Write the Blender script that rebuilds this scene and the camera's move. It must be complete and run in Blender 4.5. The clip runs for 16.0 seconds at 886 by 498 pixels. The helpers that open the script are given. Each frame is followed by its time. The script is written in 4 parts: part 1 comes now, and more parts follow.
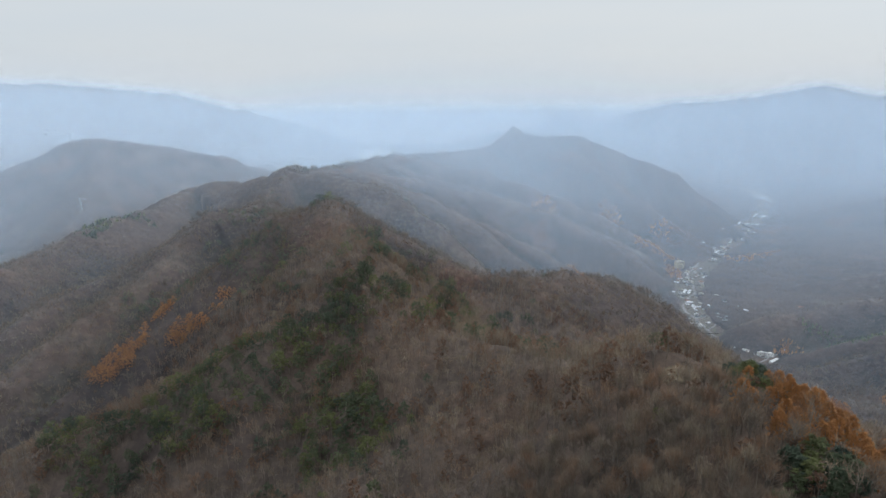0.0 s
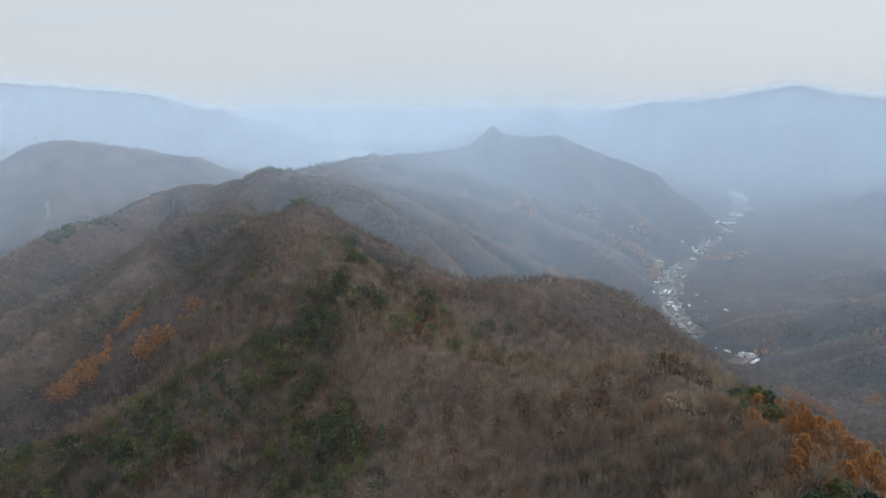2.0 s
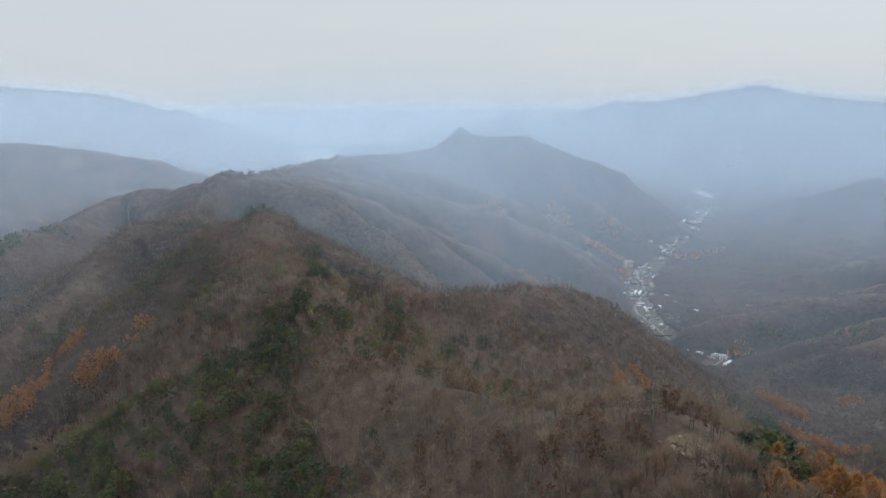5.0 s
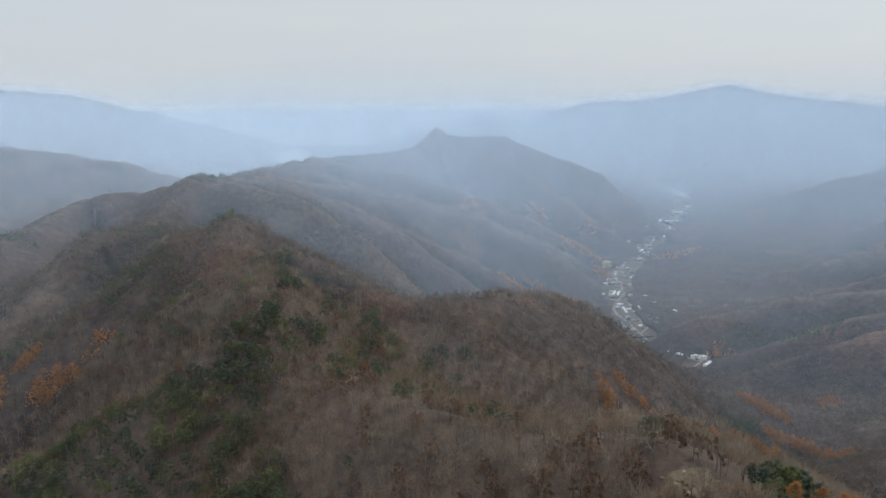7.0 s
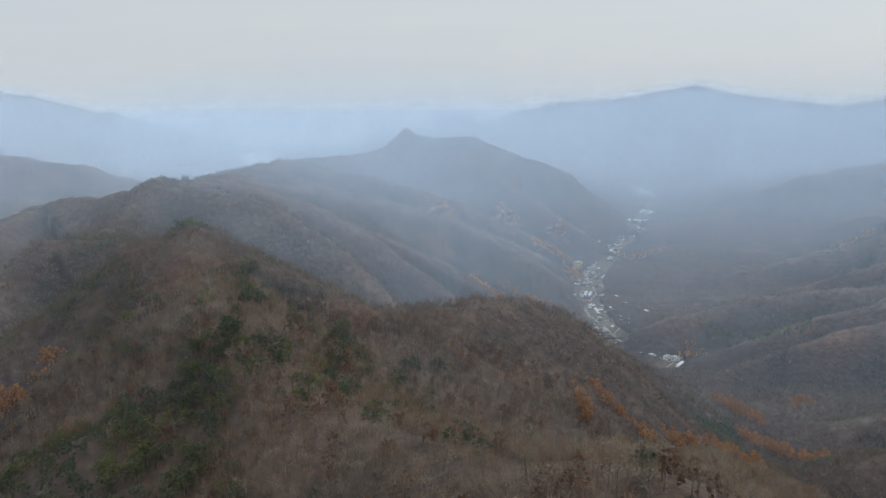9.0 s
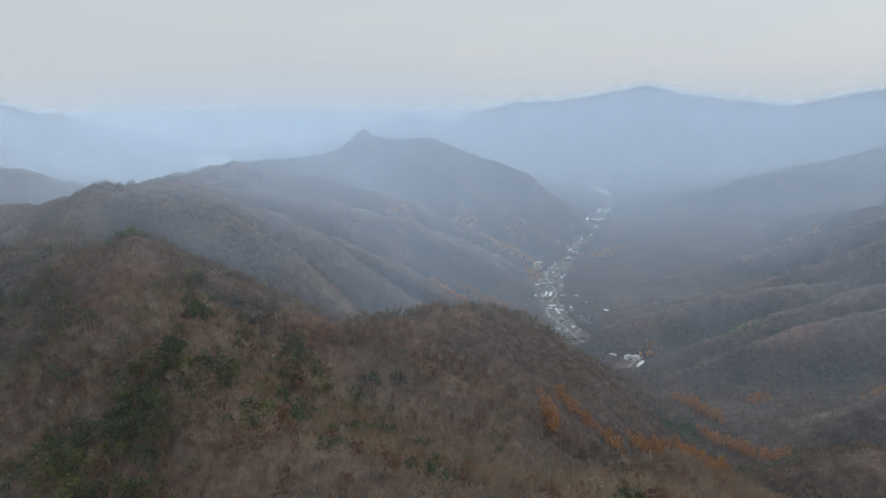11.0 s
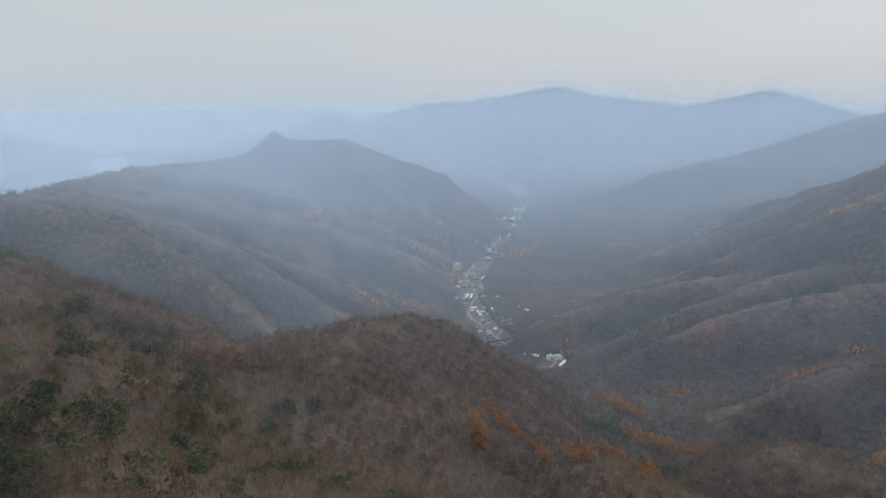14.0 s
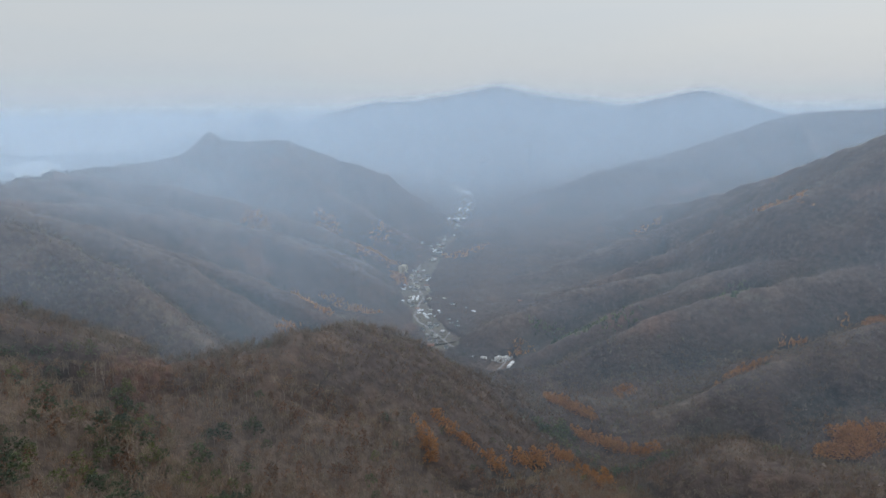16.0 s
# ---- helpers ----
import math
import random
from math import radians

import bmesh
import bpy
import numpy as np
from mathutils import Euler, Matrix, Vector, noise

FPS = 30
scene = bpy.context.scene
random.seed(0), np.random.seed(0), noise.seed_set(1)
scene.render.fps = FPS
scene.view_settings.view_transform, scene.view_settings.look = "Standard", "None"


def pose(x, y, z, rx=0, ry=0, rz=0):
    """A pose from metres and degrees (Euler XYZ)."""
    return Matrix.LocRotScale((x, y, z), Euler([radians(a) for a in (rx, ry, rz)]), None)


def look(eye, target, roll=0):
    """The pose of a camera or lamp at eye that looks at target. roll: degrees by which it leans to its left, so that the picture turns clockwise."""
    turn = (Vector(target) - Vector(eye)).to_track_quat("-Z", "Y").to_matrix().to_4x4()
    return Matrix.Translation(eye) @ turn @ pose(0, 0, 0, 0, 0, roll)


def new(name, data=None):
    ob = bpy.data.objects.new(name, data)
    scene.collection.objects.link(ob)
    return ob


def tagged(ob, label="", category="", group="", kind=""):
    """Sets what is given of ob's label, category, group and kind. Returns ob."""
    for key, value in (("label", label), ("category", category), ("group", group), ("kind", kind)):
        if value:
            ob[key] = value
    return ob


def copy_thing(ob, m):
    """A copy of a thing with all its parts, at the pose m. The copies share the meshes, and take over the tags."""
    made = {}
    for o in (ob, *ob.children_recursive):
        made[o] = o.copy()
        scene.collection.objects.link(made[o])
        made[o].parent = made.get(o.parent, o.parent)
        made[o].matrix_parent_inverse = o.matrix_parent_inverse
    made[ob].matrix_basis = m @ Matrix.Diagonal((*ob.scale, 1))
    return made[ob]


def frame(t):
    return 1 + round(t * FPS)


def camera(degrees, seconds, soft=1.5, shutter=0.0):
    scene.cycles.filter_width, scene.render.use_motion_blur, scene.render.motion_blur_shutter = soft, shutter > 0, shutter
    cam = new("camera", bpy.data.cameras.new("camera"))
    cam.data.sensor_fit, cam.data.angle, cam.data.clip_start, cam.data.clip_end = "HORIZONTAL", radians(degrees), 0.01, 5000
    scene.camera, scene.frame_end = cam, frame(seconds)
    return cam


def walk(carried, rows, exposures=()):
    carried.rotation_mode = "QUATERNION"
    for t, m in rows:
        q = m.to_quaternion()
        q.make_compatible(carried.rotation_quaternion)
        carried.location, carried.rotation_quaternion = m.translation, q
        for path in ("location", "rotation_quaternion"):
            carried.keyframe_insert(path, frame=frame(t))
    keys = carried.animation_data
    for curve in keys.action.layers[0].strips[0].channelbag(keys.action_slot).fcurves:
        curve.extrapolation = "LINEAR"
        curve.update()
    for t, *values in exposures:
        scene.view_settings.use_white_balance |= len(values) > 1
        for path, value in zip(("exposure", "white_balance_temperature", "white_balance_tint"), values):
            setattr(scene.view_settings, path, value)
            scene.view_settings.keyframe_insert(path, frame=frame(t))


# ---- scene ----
cam = camera(69.6, 16.0, soft=1.5)


# ---- the flight: seconds, place, heading to the right of north, tilt, lean ----
FLIGHT = [
    (0, 0.00, 0.00, 400.00, 0.000, -13.020, 0.077),
    (1, 0.05, 9.65, 400.56, 0.923, -13.045, 0.118),
    (2, 0.16, 19.08, 400.99, 1.907, -13.062, 0.158),
    (3, 0.36, 28.32, 401.34, 2.885, -13.074, 0.195),
    (4, 0.66, 37.39, 401.64, 3.840, -13.081, 0.232),
    (5, 1.08, 46.31, 401.91, 4.789, -13.084, 0.266),
    (6, 1.64, 55.09, 402.18, 5.776, -13.084, 0.299),
    (7, 2.35, 63.76, 402.46, 6.858, -13.082, 0.330),
    (8, 3.26, 72.34, 402.75, 8.101, -13.079, 0.359),
    (9, 4.38, 80.82, 403.05, 9.562, -13.077, 0.387),
    (10, 5.74, 89.23, 403.36, 11.289, -13.076, 0.413),
    (11, 7.37, 97.57, 403.66, 13.304, -13.077, 0.438),
    (12, 9.30, 105.85, 403.93, 15.600, -13.081, 0.460),
    (13, 11.58, 114.07, 404.14, 18.128, -13.089, 0.482),
    (14, 14.22, 122.24, 404.26, 20.793, -13.103, 0.501),
    (15, 17.28, 130.37, 404.25, 23.443, -13.123, 0.519),
    (16, 20.79, 138.45, 404.05, 25.865, -13.151, 0.535),
]


def drone(x, y, z, heading, tilt, lean):
    turn = pose(0, 0, 0, 0, 0, -heading) @ pose(0, 0, 0, 90 + tilt) @ pose(0, 0, 0, 0, 0, -lean)
    return Matrix.Translation((x, y, z)) @ turn


walk(cam, [(row[0], drone(*row[1:])) for row in FLIGHT], [(0.0, 0.17), (4.0, 0.13), (9.0, 0.04), (16.0, -0.05)])

# ---- sky, sun ----
SUN_TURN, SUN_HEIGHT = 70.0, 44.0  # degrees to the right of north, above the horizon
world = bpy.data.worlds.new("overcast_sky")
scene.world = world
world.use_nodes = True
wn, wl = world.node_tree.nodes, world.node_tree.links
wn.clear()
sky = wn.new("ShaderNodeTexSky")
sky.sky_type = "NISHITA"
sky.sun_disc = False
sky.sun_elevation, sky.sun_rotation = radians(SUN_HEIGHT), radians(SUN_TURN)
sky.air_density, sky.dust_density, sky.ozone_density = 1.2, 4.0, 1.0
# an even veil of high cloud in front of the blue, with faint streaks
place = wn.new("ShaderNodeTexCoord")
squash = wn.new("ShaderNodeMapping")
squash.inputs["Scale"].default_value = (1.5, 1.5, 9.0)
streaks = wn.new("ShaderNodeTexNoise")
streaks.inputs["Scale"].default_value, streaks.inputs["Detail"].default_value = 1.6, 4.0
cloud = wn.new("ShaderNodeValToRGB")
cloud.color_ramp.elements[0].position, cloud.color_ramp.elements[0].color = 0.3, (6.0, 6.6, 7.2, 1)
cloud.color_ramp.elements[1].position, cloud.color_ramp.elements[1].color = 0.7, (6.4, 6.8, 7.15, 1)
blend = wn.new("ShaderNodeMix")
blend.data_type = "RGBA"
blend.inputs["Factor"].default_value = 0.86
back = wn.new("ShaderNodeBackground")
back.inputs["Strength"].default_value = 0.1
out = wn.new("ShaderNodeOutputWorld")
wl.new(place.outputs["Generated"], squash.inputs["Vector"])
wl.new(squash.outputs["Vector"], streaks.inputs["Vector"])
wl.new(streaks.outputs["Fac"], cloud.inputs["Fac"])
wl.new(sky.outputs["Color"], blend.inputs["A"])
wl.new(cloud.outputs["Color"], blend.inputs["B"])
# an overcast sky is brighter overhead than at the horizon
split, rise, lift = wn.new("ShaderNodeSeparateXYZ"), wn.new("ShaderNodeMapRange"), wn.new("ShaderNodeVectorMath")
rise.inputs["From Min"].default_value, rise.inputs["From Max"].default_value = 0.15, 0.9
rise.inputs["To Min"].default_value, rise.inputs["To Max"].default_value = 1.0, 2.4
lift.operation = "SCALE"
wl.new(place.outputs["Generated"], split.inputs[0])
wl.new(split.outputs["Z"], rise.inputs["Value"])
wl.new(blend.outputs["Result"], lift.inputs[0])
wl.new(rise.outputs["Result"], lift.inputs["Scale"])
wl.new(lift.outputs[0], back.inputs["Color"])
wl.new(back.outputs["Background"], out.inputs["Surface"])

sun = bpy.data.lights.new("sun", "SUN")
sun.energy, sun.angle, sun.color = 1.5, radians(16), (1.0, 0.96, 0.9)
sun_ob = new("sun", sun)
a, b = radians(SUN_TURN), radians(SUN_HEIGHT)
sun_ob.matrix_world = look((math.sin(a) * math.cos(b) * 900, math.cos(a) * math.cos(b) * 900, 900 * math.sin(b) + 400), (0, 0, 400))
scene.cycles.transparent_max_bounces = 32

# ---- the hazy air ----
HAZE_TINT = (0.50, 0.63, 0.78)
# distance of each haze sheet from the flight, and how much air lies up to a distance (optical depth)
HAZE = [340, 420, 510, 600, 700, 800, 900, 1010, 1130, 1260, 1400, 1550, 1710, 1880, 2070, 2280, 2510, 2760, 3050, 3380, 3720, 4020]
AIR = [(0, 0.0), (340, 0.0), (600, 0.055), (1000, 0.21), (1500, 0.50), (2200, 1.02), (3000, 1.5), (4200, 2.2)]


# ---- materials ----
def material(name, roughness=0.9, metallic=0.0):
    m = bpy.data.materials.new(name)
    m.use_nodes = True
    shader = m.node_tree.nodes["Principled BSDF"]
    shader.inputs["Roughness"].default_value = roughness
    shader.inputs["Metallic"].default_value = metallic
    shader.inputs["Specular IOR Level"].default_value = 0.15
    return m, m.node_tree.nodes, m.node_tree.links, shader


def noise_node(nodes, links, scale, detail=4.0, rough=0.55):
    """A noise at so many repeats a metre, in the world's own places."""
    where = nodes.new("ShaderNodeNewGeometry")
    n = nodes.new("ShaderNodeTexNoise")
    n.inputs["Scale"].default_value, n.inputs["Detail"].default_value, n.inputs["Roughness"].default_value = scale, detail, rough
    links.new(where.outputs["Position"], n.inputs["Vector"])
    return n.outputs["Fac"]


def ramp_node(nodes, links, factor, stops):
    r = nodes.new("ShaderNodeValToRGB")
    while len(r.color_ramp.elements) < len(stops):
        r.color_ramp.elements.new(0.5)
    for e, (at, colour) in zip(r.color_ramp.elements, stops):
        e.position, e.color = at, (*colour, 1)
    links.new(factor, r.inputs["Fac"])
    return r.outputs["Color"]


def mix_node(nodes, links, factor, a, b, how="MIX"):
    m = nodes.new("ShaderNodeMix")
    m.data_type, m.blend_type = "RGBA", how
    for slot, value in (("Factor", factor), ("A", a), ("B", b)):
        if isinstance(value, (float, tuple)):
            m.inputs[slot].default_value = value if slot == "Factor" else (*value, 1)
        else:
            links.new(value, m.inputs[slot])
    return m.outputs["Result"]


def foliage(name, tones, patch=0.016, spread=0.3, tweak=0.25):
    """Woods: tones in patches and from tree to tree, and a shift from piece to piece."""
    m, n, l, s = material(name)
    tree = n.new("ShaderNodeAttribute")
    tree.attribute_name = "tone"
    single = n.new("ShaderNodeObjectInfo")
    add, mixed = n.new("ShaderNodeMath"), n.new("ShaderNodeMath")
    add.operation, mixed.operation = "ADD", "MULTIPLY_ADD"
    l.new(tree.outputs["Fac"], add.inputs[0])
    l.new(single.outputs["Random"], add.inputs[1])
    fraction = n.new("ShaderNodeMath")
    fraction.operation = "FRACT"
    l.new(add.outputs[0], fraction.inputs[0])
    l.new(fraction.outputs[0], mixed.inputs[0])
    mixed.inputs[1].default_value = spread
    l.new(noise_node(n, l, patch, 5.0, 0.6), mixed.inputs[2])
    low, high = 0.34 + 0.1 * spread, 0.66 + 0.9 * spread
    colour = ramp_node(n, l, mixed.outputs[0], [(low + (high - low) * k / (len(tones) - 1), c) for k, c in enumerate(tones)])
    where = n.new("ShaderNodeNewGeometry")
    piece = ramp_node(n, l, where.outputs["Random Per Island"], [(0.0, (1 - tweak,) * 3), (1.0, (1 + tweak,) * 3)])
    tint = mix_node(n, l, 1.0, colour, piece, "MULTIPLY")
    l.new(tint, s.inputs["Base Color"])
    # thin twigs, needles and leaves let half of the light through
    thin, both = n.new("ShaderNodeBsdfTranslucent"), n.new("ShaderNodeMixShader")
    both.inputs[0].default_value = 0.5
    l.new(tint, thin.inputs["Color"])
    l.new(s.outputs[0], both.inputs[1])
    l.new(thin.outputs[0], both.inputs[2])
    l.new(both.outputs[0], n["Material Output"].inputs["Surface"])
    return m


BARE = [(0.102, 0.088, 0.075), (0.148, 0.124, 0.100), (0.182, 0.126, 0.088), (0.174, 0.148, 0.118), (0.214, 0.178, 0.134), (0.222, 0.198, 0.166)]
M_TWIGS = foliage("bare_twigs", [BARE[0], BARE[3], BARE[2], BARE[1], BARE[4], (0.205, 0.125, 0.082), BARE[5], (0.225, 0.185, 0.137)], spread=0.6, tweak=0.2)
M_FAR = foliage("far_treetops", [tuple(0.84 * v for v in c) for c in BARE], spread=0.2, tweak=0.12)
M_BARK = foliage("grey_bark", [(0.17, 0.148, 0.128), (0.29, 0.252, 0.215)], 0.05)
M_PINE = foliage("pine_needles", [(0.060, 0.082, 0.066), (0.078, 0.102, 0.070), (0.104, 0.124, 0.068), (0.135, 0.150, 0.068)], 0.03, 0.6)
M_LARCH = foliage("autumn_leaves", [(0.28, 0.135, 0.055), (0.40, 0.205, 0.085), (0.34, 0.185, 0.095)], 0.03)
M_RUST = foliage("withered_oak_leaves", [(0.150, 0.098, 0.072), (0.205, 0.128, 0.086)], 0.03)

# treetops of the far woods, too far off to tell tree from tree
M_CANOPY, n, l, s = material("far_canopy", 0.95)
broad = ramp_node(n, l, noise_node(n, l, 0.011, 6.0, 0.62), [(0.32, (0.035, 0.027, 0.025)), (0.46, (0.049, 0.038, 0.033)), (0.57, (0.054, 0.038, 0.030)), (0.70, (0.072, 0.060, 0.050))])
heads = ramp_node(n, l, noise_node(n, l, 0.13, 3.0, 0.6), [(0.30, (0.62, 0.62, 0.64)), (0.70, (1.38, 1.36, 1.34))])
# shade painted into evergreen hollows, light onto oak crests; some stands keep rust-brown leaves
relief_shade = n.new("ShaderNodeAttribute")
relief_shade.attribute_name = "crest_share"
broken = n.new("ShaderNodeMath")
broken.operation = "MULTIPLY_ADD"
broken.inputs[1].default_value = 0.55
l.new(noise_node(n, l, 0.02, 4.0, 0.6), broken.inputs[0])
l.new(relief_shade.outputs["Fac"], broken.inputs[2])
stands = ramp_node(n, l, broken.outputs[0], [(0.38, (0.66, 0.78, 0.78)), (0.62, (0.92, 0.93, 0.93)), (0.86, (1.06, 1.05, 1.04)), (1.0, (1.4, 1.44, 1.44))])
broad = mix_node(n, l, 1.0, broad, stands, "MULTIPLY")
rusty = ramp_node(n, l, noise_node(n, l, 0.0065, 5.0, 0.6), [(0.60, (0.0, 0.0, 0.0)), (0.70, (0.5, 0.5, 0.5))])
broad = mix_node(n, l, rusty, broad, (0.115, 0.060, 0.040))
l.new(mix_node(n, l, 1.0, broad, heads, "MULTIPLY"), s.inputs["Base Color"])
relief = n.new("ShaderNodeBump")
relief.inputs["Strength"].default_value, relief.inputs["Distance"].default_value = 0.7, 3.0
l.new(noise_node(n, l, 0.2, 4.0, 0.6), relief.inputs["Height"])
l.new(relief.outputs["Normal"], s.inputs["Normal"])

# forest floor: fallen leaves, with earth showing through
M_FLOOR, n, l, s = material("forest_floor", 0.95)
litter = ramp_node(n, l, noise_node(n, l, 0.014, 6.0, 0.6), [(0.32, (0.058, 0.047, 0.042)), (0.48, (0.081, 0.065, 0.055)), (0.6, (0.090, 0.065, 0.051)), (0.72, (0.114, 0.093, 0.075))])
speck = ramp_node(n, l, noise_node(n, l, 0.22, 5.0, 0.7), [(0.28, (0.5, 0.5, 0.52)), (0.72, (1.4, 1.35, 1.3))])
l.new(mix_node(n, l, 1.0, litter, speck, "MULTIPLY"), s.inputs["Base Color"])
relief = n.new("ShaderNodeBump")
relief.inputs["Strength"].default_value, relief.inputs["Distance"].default_value = 0.7, 3.0
l.new(noise_node(n, l, 0.16, 6.0, 0.65), relief.inputs["Height"])
l.new(relief.outputs["Normal"], s.inputs["Normal"])


def haze_material(name, thickness):
    m = bpy.data.materials.new(name)
    m.use_nodes = True
    n, l = m.node_tree.nodes, m.node_tree.links
    n.clear()
    out = n.new("ShaderNodeOutputMaterial")
    clear, mist, lit, glow = n.new("ShaderNodeBsdfTransparent"), n.new("ShaderNodeMixShader"), n.new("ShaderNodeBsdfDiffuse"), n.new("ShaderNodeBsdfTranslucent")
    both = n.new("ShaderNodeMixShader")
    both.inputs[0].default_value = 0.3
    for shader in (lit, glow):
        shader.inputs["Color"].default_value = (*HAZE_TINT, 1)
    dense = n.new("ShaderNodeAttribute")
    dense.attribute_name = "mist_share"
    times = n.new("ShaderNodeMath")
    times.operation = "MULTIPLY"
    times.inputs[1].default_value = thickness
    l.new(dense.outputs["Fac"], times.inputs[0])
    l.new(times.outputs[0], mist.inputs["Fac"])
    l.new(clear.outputs[0], mist.inputs[1])
    l.new(lit.outputs[0], both.inputs[1])
    l.new(glow.outputs[0], both.inputs[2])
    l.new(both.outputs[0], mist.inputs[2])
    l.new(mist.outputs[0], out.inputs["Surface"])
    return m


